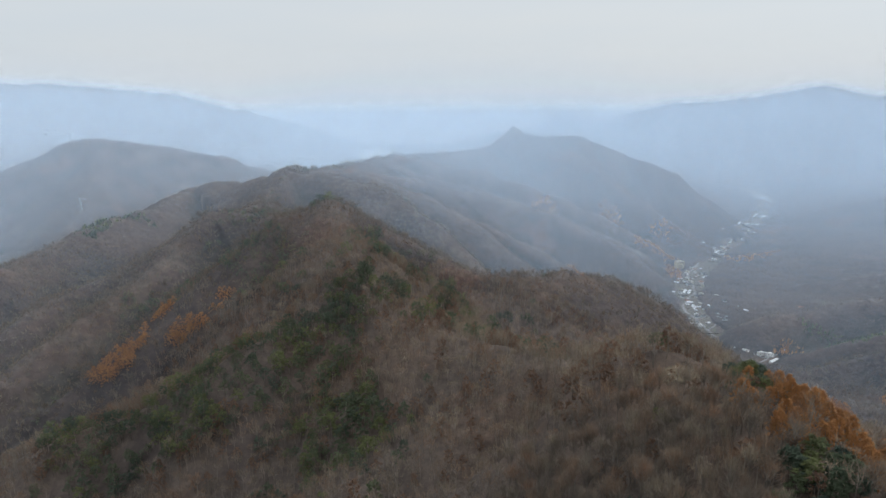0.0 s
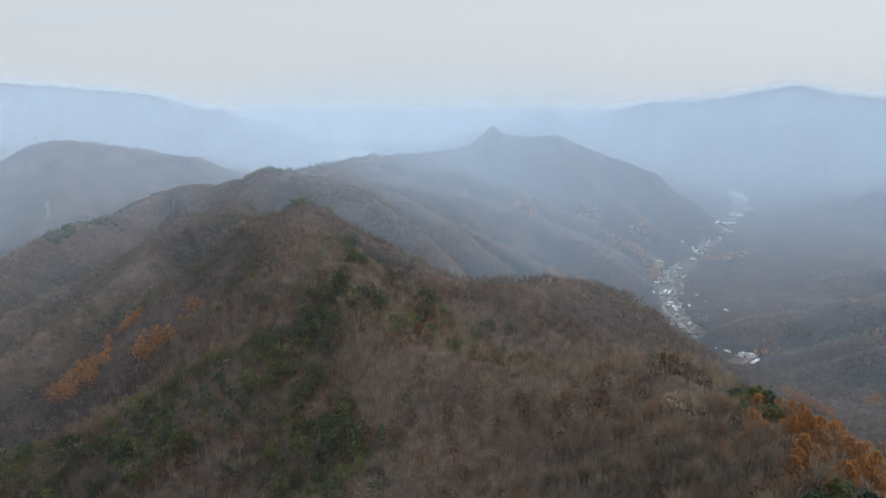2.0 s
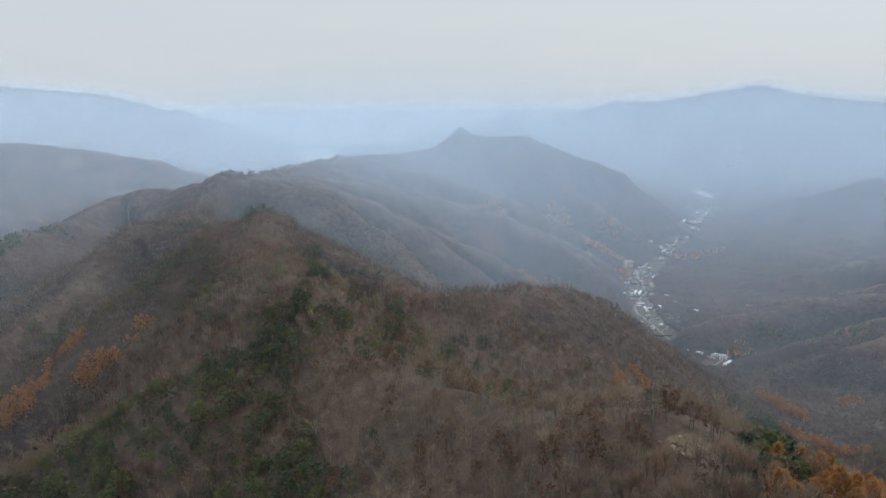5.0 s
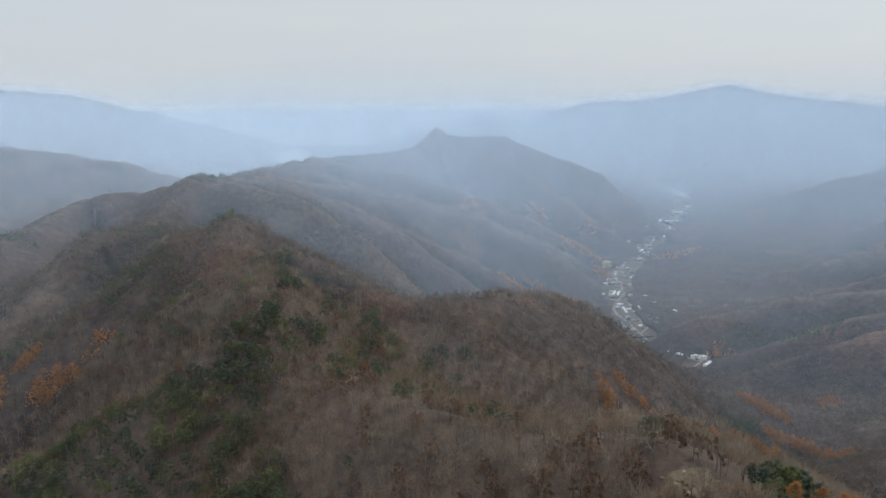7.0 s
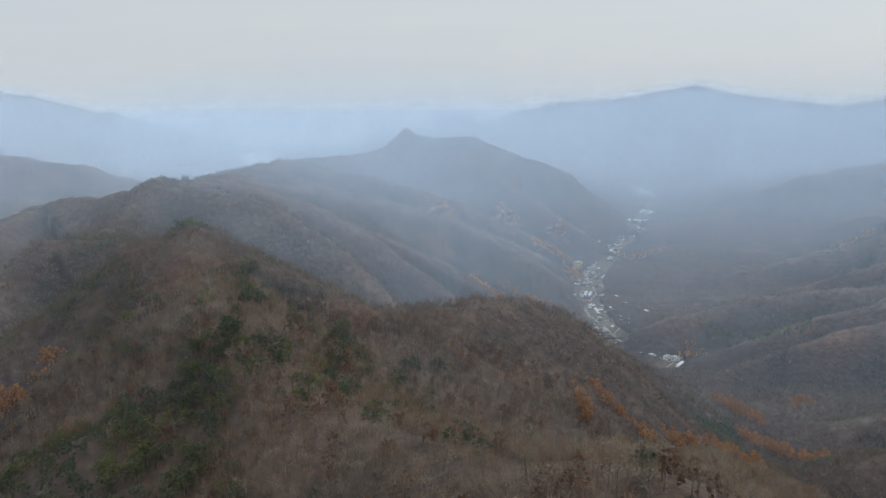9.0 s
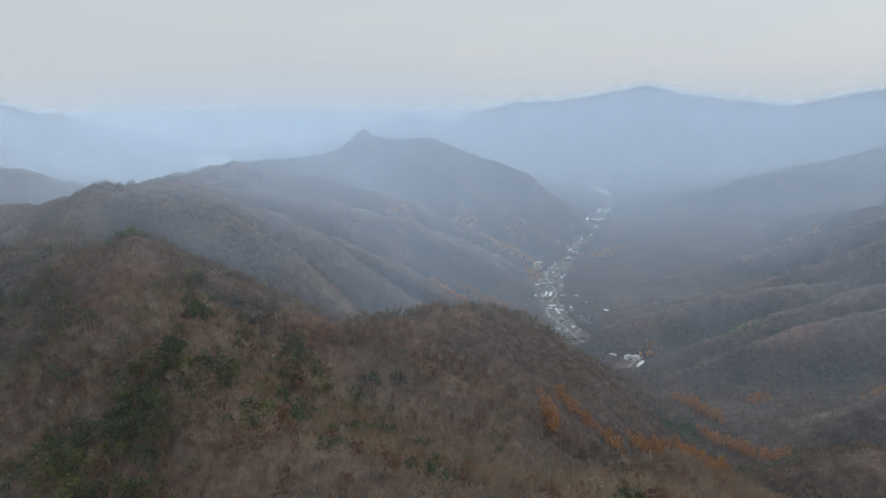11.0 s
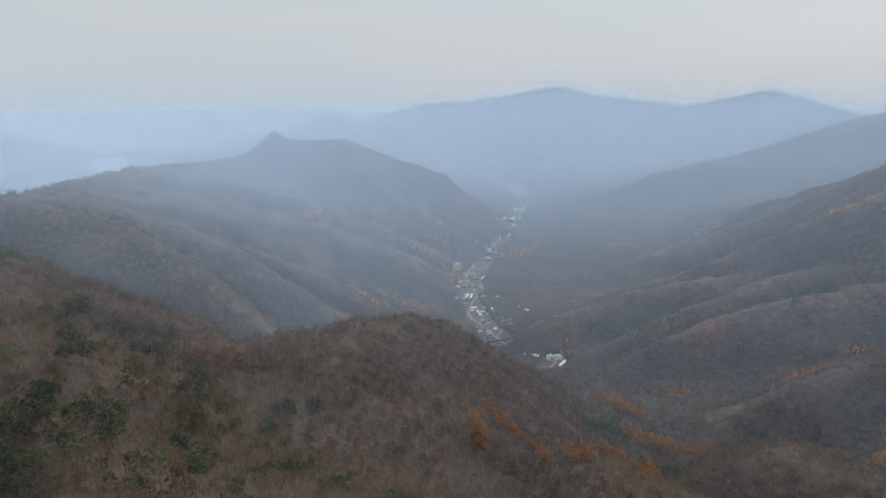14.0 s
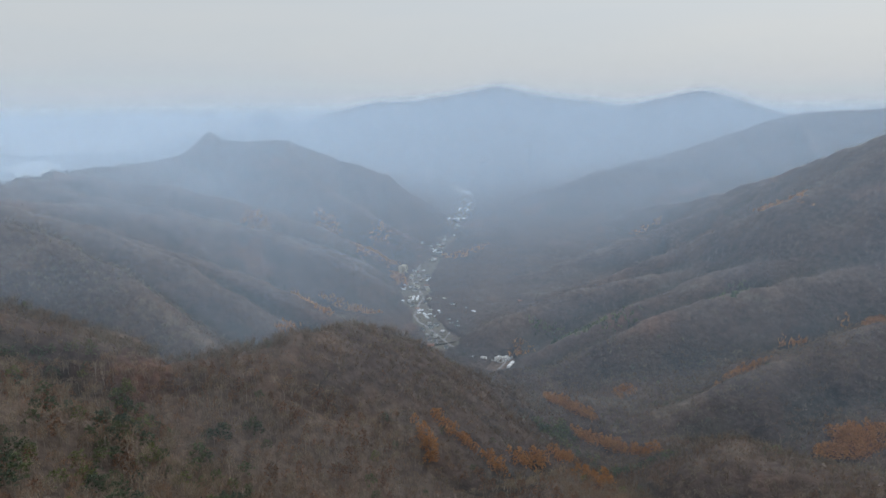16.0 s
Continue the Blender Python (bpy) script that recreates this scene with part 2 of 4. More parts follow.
# ---- the lie of the land ----
# Crests as lines of (x, y, height), with the slope of their sides and how round they are on top.
CRESTS = [
    # main ridge, from behind the drone to the far summit and down to the lake
    (0.84, 18, [(190, -260, 330), (130, -60, 306), (100, 90, 310), (90, 158, 317), (80, 185, 315), (78, 205, 317), (75, 228, 305), (56, 254, 291), (33, 276, 284), (8, 300, 284),
                (-20, 345, 287), (-38, 365, 291), (-46, 400, 295), (-62, 460, 301), (-103, 560, 311), (-150, 640, 276)]),
    (0.82, 16, [(-150, 640, 276), (-215, 740, 266), (-250, 900, 262),
                (-262, 1080, 289), (-225, 1300, 268), (-150, 1600, 262), (-81, 1925, 247), (60, 2060, 238)]),
    (0.66, 14, [(60, 2060, 238), (160, 2130, 258), (205, 2160, 288), (235, 2174, 318), (270, 2160, 291), (330, 2130, 284), (447, 2060, 292), (580, 2060, 236), (720, 2000, 182), (830, 2080, 100)]),
    # branch to the west, and the hill beyond it
    (0.60, 16, [(-262, 1080, 279), (-489, 1226, 238), (-465, 1052, 230), (-474, 970, 228), (-487, 874, 230), (-501, 807, 222), (-495, 691, 214), (-560, 560, 160)]),
    (0.50, 60, [(-1700, 1700, 150), (-1282, 1849, 205), (-1220, 1890, 240), (-1157, 1930, 270), (-1078, 1975, 285), (-981, 2025, 282), (-833, 2090, 242), (-720, 2132, 220), (-654, 2153, 188), (-584, 2173, 166), (-450, 2250, 120)]),
    # spurs to the west of the near ridge
    (0.66, 10, [(-110, 530, 286), (-150, 515, 236), (-210, 483, 203), (-266, 450, 182), (-330, 400, 150)]),
    (0.66, 10, [(-215, 745, 268), (-279, 738, 269), (-292, 680, 246), (-290, 631, 231), (-305, 563, 212), (-324, 505, 198), (-350, 430, 176)]),
    (0.66, 10, [(-250, 830, 262), (-340, 757, 220), (-378, 705, 206), (-398, 648, 196), (-402, 597, 194), (-420, 540, 180), (-450, 440, 140)]),
    (0.66, 12, [(-42, 390, 290), (-103, 350, 263), (-126, 348, 253), (-151, 349, 239), (-184, 344, 222), (-222, 333, 212), (-256, 333, 198), (-330, 310, 150)]),
    (0.62, 14, [(40, 240, 292), (-30, 215, 256), (-110, 170, 214), (-210, 110, 160)]),
    # spur to the east, in front of the village
    (0.70, 24, [(-103, 560, 308), (-72, 553, 299), (-45, 530, 292), (-24, 519, 282), (-1, 500, 277), (30, 493, 267), (53, 501, 261), (90, 528, 250), (130, 572, 237),
                (162, 608, 221), (200, 629, 206), (224, 642, 189), (249, 663, 171), (290, 680, 138), (345, 700, 96), (390, 740, 56)]),
    (0.66, 14, [(162, 608, 218), (195, 670, 190), (217, 718, 166), (270, 800, 110), (330, 860, 60)]),
    (0.70, 14, [(-42, 390, 290), (5, 418, 262), (40, 430, 236)]),
    (0.66, 18, [(90, 160, 314), (150, 250, 262), (200, 340, 214), (216, 395, 190), (196, 425, 168)]),
    (0.60, 24, [(130, -60, 306), (240, 150, 240), (340, 260, 204), (378, 330, 186), (362, 383, 172), (330, 402, 158), (300, 420, 132)]),
    # spurs down to the valley from the main ridge
    (0.8, 10, [(-262, 1000, 276), (-259, 1004, 280), (-179, 973, 243), (-91, 928, 201), (-42, 902, 167)]),
    (0.88, 10, [(-262, 1040, 284), (-180, 990, 284), (-110, 955, 280), (-67, 940, 259), (-5, 904, 216), (37, 874, 182), (77, 831, 152), (130, 800, 112)]),
    (0.88, 10, [(-245, 1210, 275), (-130, 1165, 262), (-21, 1124, 231), (42, 1099, 197), (87, 1071, 164), (148, 1034, 124), (195, 995, 91), (260, 960, 60)]),
    (0.88, 10, [(-225, 1290, 268), (-60, 1230, 222), (110, 1170, 160), (222, 1085, 112), (300, 1030, 66)]),
    (0.88, 14, [(-225, 1340, 267), (-20, 1380, 225), (237, 1386, 162), (400, 1330, 84)]),
    (0.88, 14, [(-180, 1520, 262), (40, 1540, 205), (250, 1510, 142), (450, 1460, 60)]),
    (0.85, 16, [(-130, 1700, 258), (120, 1680, 215), (330, 1620, 150), (500, 1560, 60)]),
    (0.75, 18, [(330, 2130, 285), (420, 1900, 225), (520, 1780, 150), (640, 1680, 60)]),
    # the mountain east of the valley and its spurs
    (0.76, 30, [(1500, -300, 460), (1330, 300, 420), (1170, 720, 370), (1230, 980, 262), (1310, 1260, 164), (1330, 1500, 100)]),
    (0.78, 12, [(1200, 690, 300), (1074, 714, 182), (965, 794, 160), (823, 892, 118), (731, 925, 108), (637, 952, 92), (501, 958, 62)]),
    (0.72, 14, [(1180, 740, 350), (1060, 770, 290), (966, 803, 240), (900, 930, 158), (820, 1060, 66), (700, 1090, 40)]),
    (0.70, 14, [(1230, 960, 268), (1043, 1160, 126), (880, 1200, 70), (740, 1230, 40)]),
    (0.80, 12, [(1230, 560, 340), (1060, 600, 230), (935, 634, 186), (812, 683, 160), (703, 726, 130), (626, 749, 106), (553, 775, 70), (454, 775, 40)]),
    (0.78, 12, [(1330, 300, 400), (1000, 420, 240), (860, 470, 198), (728, 513, 163), (643, 548, 136), (604, 546, 130), (556, 544, 124), (492, 574, 88)]),
    (0.60, 16, [(1330, 300, 400), (950, 200, 230), (760, 260, 146), (630, 320, 100), (550, 390, 82)]),
    (0.70, 12, [(860, 760, 160), (760, 800, 138), (660, 830, 100), (584, 837, 74), (520, 852, 46)]),
    (0.45, 40, [(2500, 900, 430), (2276, 1433, 366), (2127, 1663, 342), (1931, 1751, 272), (1748, 1804, 214), (1489, 1909, 155), (1360, 2000, 90)]),
    (0.55, 18, [(-1010, 1950, 282), (-930, 1700, 205), (-845, 1472, 150), (-800, 1300, 100)]),
    # blue ranges at the edge of sight
    (0.30, 90, [(-2900, 3500, 500), (-2420, 4050, 510), (-1768, 4350, 450), (-1400, 4500, 330)]),
    (0.40, 60, [(-1900, 3900, 240), (-1667, 3964, 275), (-1258, 4112, 358), (-1100, 4160, 290), (-823, 4221, 232), (-690, 4270, 120)]),
    (0.40, 60, [(300, 4350, 190), (544, 4265, 230), (811, 4223, 345), (940, 4190, 280), (1075, 4163, 232), (1300, 4150, 190)]),
    (0.40, 60, [(1300, 4450, 330), (1523, 4234, 392), (1800, 4150, 400), (2261, 3891, 490), (2500, 3800, 430), (2857, 3371, 362), (3123, 2969, 448), (3245, 2506, 315), (3300, 2200, 300)]),
]
# The valley's stream, from its head to the lake.
STREAM = [(520, 60, 230), (500, 230, 170), (470, 360, 110), (450, 470, 84), (455, 640, 62), (465, 870, 27), (435, 980, 22), (465, 1130, 16), (500, 1250, 12),
          (575, 1430, 8), (700, 1580, 6), (790, 1730, 5), (900, 1900, 4), (1050, 2120, 2), (1200, 2350, 1), (1347, 2661, 0), (1500, 3400, -2)]


def hashed(ix, iy, seed):
    n = (ix.astype(np.int64) * 374761393 + iy.astype(np.int64) * 668265263 + seed * 974634541) & 0x7FFFFFFF
    n = ((n ^ (n >> 13)) * 1274126177) & 0x7FFFFFFF
    return ((n ^ (n >> 16)) & 0xFFFF) / 65535.0


def smooth_noise(x, y, seed=0):
    ix, iy = np.floor(x), np.floor(y)
    u, v = x - ix, y - iy
    u, v = u * u * (3 - 2 * u), v * v * (3 - 2 * v)
    a, b = hashed(ix, iy, seed), hashed(ix + 1, iy, seed)
    c, d = hashed(ix, iy + 1, seed), hashed(ix + 1, iy + 1, seed)
    return (a + (b - a) * u) * (1 - v) + (c + (d - c) * u) * v


def fractal(x, y, seed=0, octaves=4):
    total, size = 0.0, 1.0
    for k in range(octaves):
        total = total + size * (smooth_noise(x * 2 ** k, y * 2 ** k, seed + k) - 0.5)
        size *= 0.5
    return total


def along(line, x, y):
    """The distance from a line of (x, y, z) and the line's z at the nearest place."""
    best, height = np.full(x.shape, 1e18), np.zeros(x.shape)
    for (x0, y0, z0), (x1, y1, z1) in zip(line, line[1:]):
        dx, dy = x1 - x0, y1 - y0
        s = np.clip(((x - x0) * dx + (y - y0) * dy) / (dx * dx + dy * dy), 0, 1)
        d = (x - x0 - s * dx) ** 2 + (y - y0 - s * dy) ** 2
        near = d < best
        best, height = np.where(near, d, best), np.where(near, z0 + s * (z1 - z0), height)
    return np.sqrt(best), height


def land(x, y):
    """The height of the ground at x, y (arrays)."""
    x, y = np.asarray(x, float), np.asarray(y, float)
    wx = x + 12 * fractal(x / 110, y / 110, 11, 3)
    wy = y + 12 * fractal(x / 110, y / 110, 21, 3)
    d, z = along(STREAM, wx, wy)
    floor = z + 0.10 * np.maximum(d - 45, 0) ** 1.0
    floor = np.minimum(floor, z + 40) + 46 * np.clip((y - 2900) / 800, 0, 1) * np.clip((900 - x) / 500, 0, 1)
    total = np.exp(floor / 5.0 - 80)
    for slope, top, line in CRESTS:
        d, z = along(line, wx, wy)
        side = z - slope * (np.sqrt(d * d + top * top) - top)
        total = total + np.exp(np.maximum(side, -200) / 5.0 - 80)
    h = 5.0 * (np.log(total) + 80)
    steep = np.clip((h - floor) / 60, 0, 1)
    folds = 1 - 2 * np.abs(fractal(x / 120, y / 120, 31, 3))
    return h + steep * (9 * (folds - 0.75) + 4 * fractal(x / 38, y / 38, 41, 3))


# ---- ground: one sheet to the horizon ----
MID = (10.0, 70.0)  # middle of the flight


def link_mesh(name, verts, faces, mats, indices=None, smooth=False):
    me = bpy.data.meshes.new(name)
    faces = np.asarray(faces)
    me.vertices.add(len(verts))
    me.vertices.foreach_set("co", np.asarray(verts, np.float32).ravel())
    me.loops.add(faces.size)
    me.loops.foreach_set("vertex_index", faces.astype(np.int32).ravel())
    me.polygons.add(len(faces))
    me.polygons.foreach_set("loop_start", np.arange(0, faces.size, faces.shape[1], dtype=np.int32))
    for m in mats:
        me.materials.append(m)
    if indices is not None:
        me.polygons.foreach_set("material_index", np.asarray(indices, np.int32))
    me.polygons.foreach_set("use_smooth", np.full(len(faces), smooth))
    me.update(calc_edges=True)
    me.validate()
    return new(name, me)


def sheet_faces(rows, columns):
    i = np.arange(rows * columns).reshape(rows, columns)
    return np.stack([i[:-1, :-1], i[:-1, 1:], i[1:, 1:], i[1:, :-1]], -1).reshape(-1, 4)


turns = np.radians(np.concatenate([np.arange(-180, -50, 4.0), np.arange(-50, 84, 0.22), np.arange(84, 181, 4.0)]))
turns[-1] = np.radians(180)
radii = [0.02]
while radii[-1] < 4950:
    radii.append(radii[-1] + max(5.0, radii[-1] * 0.012))
radii = np.array(radii)
R, A = np.meshgrid(radii, turns, indexing="ij")
X, Y = MID[0] + R * np.sin(A), MID[1] + R * np.cos(A)
Z = land(X, Y)
ground = link_mesh("ground", np.stack([X, Y, Z], -1).reshape(-1, 3), sheet_faces(len(radii), len(turns))[:, ::-1], [M_FLOOR], smooth=True)
tagged(ground, "steep mountain ground under fallen brown leaves", "ground", kind="structure")

# ---- haze: thin tinted see-through sheets, one behind the other, added in place of hazy air ----
veil_turns = np.radians(np.arange(-64, 84.1, 0.5))
far_out = np.arange(2600, 4900, 30.0)[:, None]
skyline = ((land(MID[0] + far_out * np.sin(veil_turns), MID[1] + far_out * np.cos(veil_turns)) - 402) / far_out).max(axis=0)
skyline = np.convolve(np.pad(np.maximum(skyline, -0.012), 2, mode="edge"), np.ones(5) / 5, "valid")
depth = np.interp(HAZE + [4350], *zip(*AIR))
up = radians(60)  # sheet normals tilted up to brighten the mist from the whole sky above it
for k, radius in enumerate(HAZE):
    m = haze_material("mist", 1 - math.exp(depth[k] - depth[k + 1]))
    X, Y = MID[0] + radius * np.sin(veil_turns), MID[1] + radius * np.cos(veil_turns)
    low = land(X, Y)
    soft_edge = 0.028 * radius + 12
    # it thins out above the level of the summits: the nearer air slowly, the farther air close over the ranges
    blend_up = min(1, max(0, (radius - 1000) / 900))
    fade_low, fade_high = -0.04 * (1 - blend_up) + (skyline - 0.012) * blend_up, 0.09 * (1 - blend_up) + (skyline + 0.013) * blend_up
    foot, top = low + soft_edge, 402 + (fade_high + 0.005) * radius
    bend = np.maximum(402 + fade_low * radius, foot + 4)
    top = np.maximum(top, bend + 4)
    Z = np.concatenate([low - 6 + (soft_edge + 6) * np.linspace(0, 1, 9)[:, None], foot + (bend - foot) * np.linspace(0, 1, 4)[1:, None], bend + (top - bend) * np.linspace(0, 1, 8)[1:, None]])
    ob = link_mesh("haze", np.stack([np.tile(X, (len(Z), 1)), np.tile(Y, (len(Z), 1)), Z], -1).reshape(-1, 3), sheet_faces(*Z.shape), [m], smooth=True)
    ways = np.stack([-np.sin(veil_turns) * math.cos(up), -np.cos(veil_turns) * math.cos(up), np.full(len(veil_turns), math.sin(up))], -1)
    ob.data.normals_split_custom_set_from_vertices(np.tile(ways, (len(Z), 1)))
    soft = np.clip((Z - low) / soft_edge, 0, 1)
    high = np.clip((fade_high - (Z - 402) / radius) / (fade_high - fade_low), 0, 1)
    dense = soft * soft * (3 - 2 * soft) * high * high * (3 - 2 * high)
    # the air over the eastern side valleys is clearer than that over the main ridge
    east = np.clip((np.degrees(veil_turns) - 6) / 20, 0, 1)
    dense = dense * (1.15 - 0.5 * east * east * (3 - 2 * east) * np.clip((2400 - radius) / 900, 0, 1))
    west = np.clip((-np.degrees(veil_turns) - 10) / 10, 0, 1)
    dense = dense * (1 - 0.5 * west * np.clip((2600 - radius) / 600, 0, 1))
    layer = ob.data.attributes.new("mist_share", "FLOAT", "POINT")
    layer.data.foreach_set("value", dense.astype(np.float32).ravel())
    tagged(ob, "thin bluish autumn haze hanging over the valley", "haze", "haze over the valley", "structure")


# ---- woods ----
def spike(foot, tip, width):
    """A thin tapering triangle from foot to tip."""
    foot, tip = np.asarray(foot, float), np.asarray(tip, float)
    side = np.cross(tip - foot, np.random.normal(size=3))
    side = side / (np.linalg.norm(side) + 1e-9) * width / 2
    return [foot - side, foot + side, tip]


def prism(foot, tip, r0, r1, sides):
    """A tapering round piece of wood, as triangles."""
    foot, tip = np.asarray(foot, float), np.asarray(tip, float)
    axis = (tip - foot) / np.linalg.norm(tip - foot)
    u = np.cross(axis, (0.3, 0.9, 0.2))
    u /= np.linalg.norm(u)
    v = np.cross(axis, u)
    ring = [math.cos(2 * math.pi * k / sides) * u + math.sin(2 * math.pi * k / sides) * v for k in range(sides)]
    tris = []
    for k in range(sides):
        a, b = ring[k], ring[(k + 1) % sides]
        tris += [[foot + a * r0, foot + b * r0, tip + b * r1], [foot + a * r0, tip + b * r1, tip + a * r1]]
    return tris


def spray(centre, out, size):
    """A tangle of twig ends seen as one small ragged piece, lying across the direction out."""
    u = np.cross(out, np.random.normal(size=3))
    u /= np.linalg.norm(u) + 1e-9
    v = np.cross(out, u)
    a = np.random.uniform(0, 2 * math.pi)
    return [centre + size * np.random.uniform(0.6, 1.2) * (math.cos(a + t) * u + math.sin(a + t) * v) + out * np.random.normal(0, 0.3 * size) for t in (0, 2.1, 4.2)]


def bare_tree(limbs, twigs, sides, twig=(1.3, 0.10), height=9.0, spread=2.7, sprays=0, spray_size=0.6):
    """Triangles of the wood and of the twigs of a leafless tree about 9 m high: limbs that fan out into a rounded head of twigs."""
    lean = np.random.normal(0, 0.4, 2)
    top = np.array([lean[0], lean[1], height * 0.72])
    wood = prism((0, 0, -1.2), top, 0.17, 0.05, sides)
    heart, ends = np.array([lean[0], lean[1], height * 0.60]), []
    for k in range(limbs):
        turn, up = 2.4 * k + np.random.uniform(-0.5, 0.5), math.radians(np.random.uniform(12, 85))
        out = np.array([math.cos(turn) * math.cos(up), math.sin(turn) * math.cos(up), math.sin(up)])
        foot = top * np.random.uniform(0.45, 0.98)
        tip = heart + out * (spread, spread, height * 0.40) * np.random.uniform(0.65, 0.95)
        if sides > 3:
            wood += prism(foot, tip, 0.06, 0.015, 3)
        else:
            wood.append(spike(foot, tip, 0.13))
        ends.append((foot, tip, out))
    fine = []
    for k in range(twigs):
        foot, tip, out = ends[k % len(ends)]
        start = foot + (tip - foot) * np.random.uniform(0.5, 1.0) + np.random.normal(0, 0.35, 3)
        way = out * 0.55 + np.random.normal(0, 0.34, 3) + (0, 0, 0.6)
        fine.append(spike(start, start + way * twig[0] * np.random.uniform(0.7, 1.4), twig[1]))
    for k in range(sprays):
        turn, up = 2.4 * k, math.asin(np.random.uniform(-0.1, 1.0))
        out = np.array([math.cos(turn) * math.cos(up), math.sin(turn) * math.cos(up), math.sin(up)])
        fine.append(spray(heart + out * (spread, spread, height * 0.40) * np.random.uniform(0.6, 0.95), out, spray_size))
    return wood, fine


def tuft(centre, size, blades, flat=0.6, width=0.34):
    """A clump of needles or leaves: crossing blades round a centre."""
    tris = []
    for k in range(blades):
        way = np.random.normal(size=3) * (1, 1, flat)
        way /= np.linalg.norm(way)
        tip = np.asarray(centre) + way * size * np.random.uniform(0.7, 1.2)
        tris.append(spike(np.asarray(centre) - way * size * 0.35, tip, size * width * 2.2))
    return tris


def pine_tree(clumps, blades, sides=4, height=7.0):
    """A pine with a broad open crown: flat layers of needle clumps on crooked limbs."""
    top = np.array([*np.random.normal(0, 0.5, 2), height])
    wood, needles = prism((0, 0, -1.2), top, 0.2, 0.04, sides), []
    for k in range(clumps):
        s = 0.42 + 0.58 * (k + np.random.uniform(0, 1)) / clumps
        reach = np.random.uniform(0.35, 1.0) * (3.3 * math.sqrt(max(0.02, 1.04 - s)) * 1.25 + 0.3)
        turn = k * 2.4 + np.random.uniform(-0.5, 0.5)
        end = top * s + np.array([reach * math.cos(turn), reach * math.sin(turn), 0.25 + 0.1 * reach])
        if k % 2 == 0:
            wood.append(spike(top * (s - 0.05), end, 0.12))
        needles += tuft(end, np.random.uniform(0.8, 1.25), blades, 0.45, 0.20)
    return wood, needles


def larch_tree(clumps, blades, sides=4, height=7.6, girth=2.7):
    """A larch or oak that still holds its autumn leaves: a tall uneven crown of leaf clumps."""
    top = np.array([*np.random.normal(0, 0.3, 2), height])
    wood, leaves = prism((0, 0, -1.2), top, 0.17, 0.03, sides), []
    for k in range(clumps):
        s = 0.25 + 0.75 * (k + np.random.uniform(0, 1)) / clumps
        reach = girth * math.sin(math.pi * min(1, 0.28 + 0.72 * s)) ** 0.7 * np.random.uniform(0.35, 1.0)
        turn = k * 2.4 + np.random.uniform(-0.6, 0.6)
        end = top * s + np.array([reach * math.cos(turn), reach * math.sin(turn), 0.4])
        if k % 3 == 0:
            wood.append(spike(top * max(0.2, s - 0.08), end, 0.1))
        leaves += tuft(end, np.random.uniform(0.6, 1.0) * (0.72 if blades > 12 else 1.0), blades, 0.8, 0.22 if blades > 12 else 0.30)
    return wood, leaves


def triangles(parts):
    """Joins lists of triangles into one array, with the number of the list each came from."""
    v = np.concatenate([np.asarray(p, float).reshape(-1, 3) for p in parts])
    return v, np.concatenate([np.full(len(p), k) for k, p in enumerate(parts)])


def scatter(spacing, inside, seed):
    """Jittered places in a box x0, y0, x1, y1."""
    x0, y0, x1, y1 = inside
    rng = np.random.RandomState(seed)
    X, Y = np.meshgrid(np.arange(x0, x1, spacing), np.arange(y0, y1, spacing))
    X, Y = X.ravel() + rng.uniform(-0.5, 0.5, X.size) * spacing, Y.ravel() + rng.uniform(-0.5, 0.5, Y.size) * spacing
    return X, Y


def plant(name, label, category, kinds, mats, x, y, size, seed, sink=0.0):
    """Many trees as one mesh: each place takes one of the kinds, turned and scaled."""
    if len(x) == 0:
        return None
    rng = np.random.RandomState(seed)
    which, verts, indices, tones = rng.randint(len(kinds), size=len(x)), [], [], []
    z = land(x, y) - sink
    for k, (v, m) in enumerate(kinds):
        at = np.nonzero(which == k)[0]
        turn, s = rng.uniform(0, 2 * np.pi, len(at)), size[at] * rng.uniform(0.75, 1.2, len(at))
        tall = s * rng.uniform(0.85, 1.15, len(at))
        c, n = np.cos(turn)[:, None], np.sin(turn)[:, None]
        verts.append(np.stack([x[at, None] + s[:, None] * (c * v[:, 0] - n * v[:, 1]), y[at, None] + s[:, None] * (n * v[:, 0] + c * v[:, 1]),
                               z[at, None] + tall[:, None] * v[:, 2]], -1).reshape(-1, 3))
        indices.append(np.tile(m, len(at)))
        tones.append(np.repeat(rng.uniform(size=len(at)), len(v)))
    verts = np.concatenate(verts)
    ob = link_mesh(name, verts, np.arange(len(verts)).reshape(-1, 3), mats, np.concatenate(indices))
    ob.data.attributes.new("tone", "FLOAT", "POINT").data.foreach_set("value", np.concatenate(tones).astype(np.float32))
    return tagged(ob, label, category, kind="stuff")


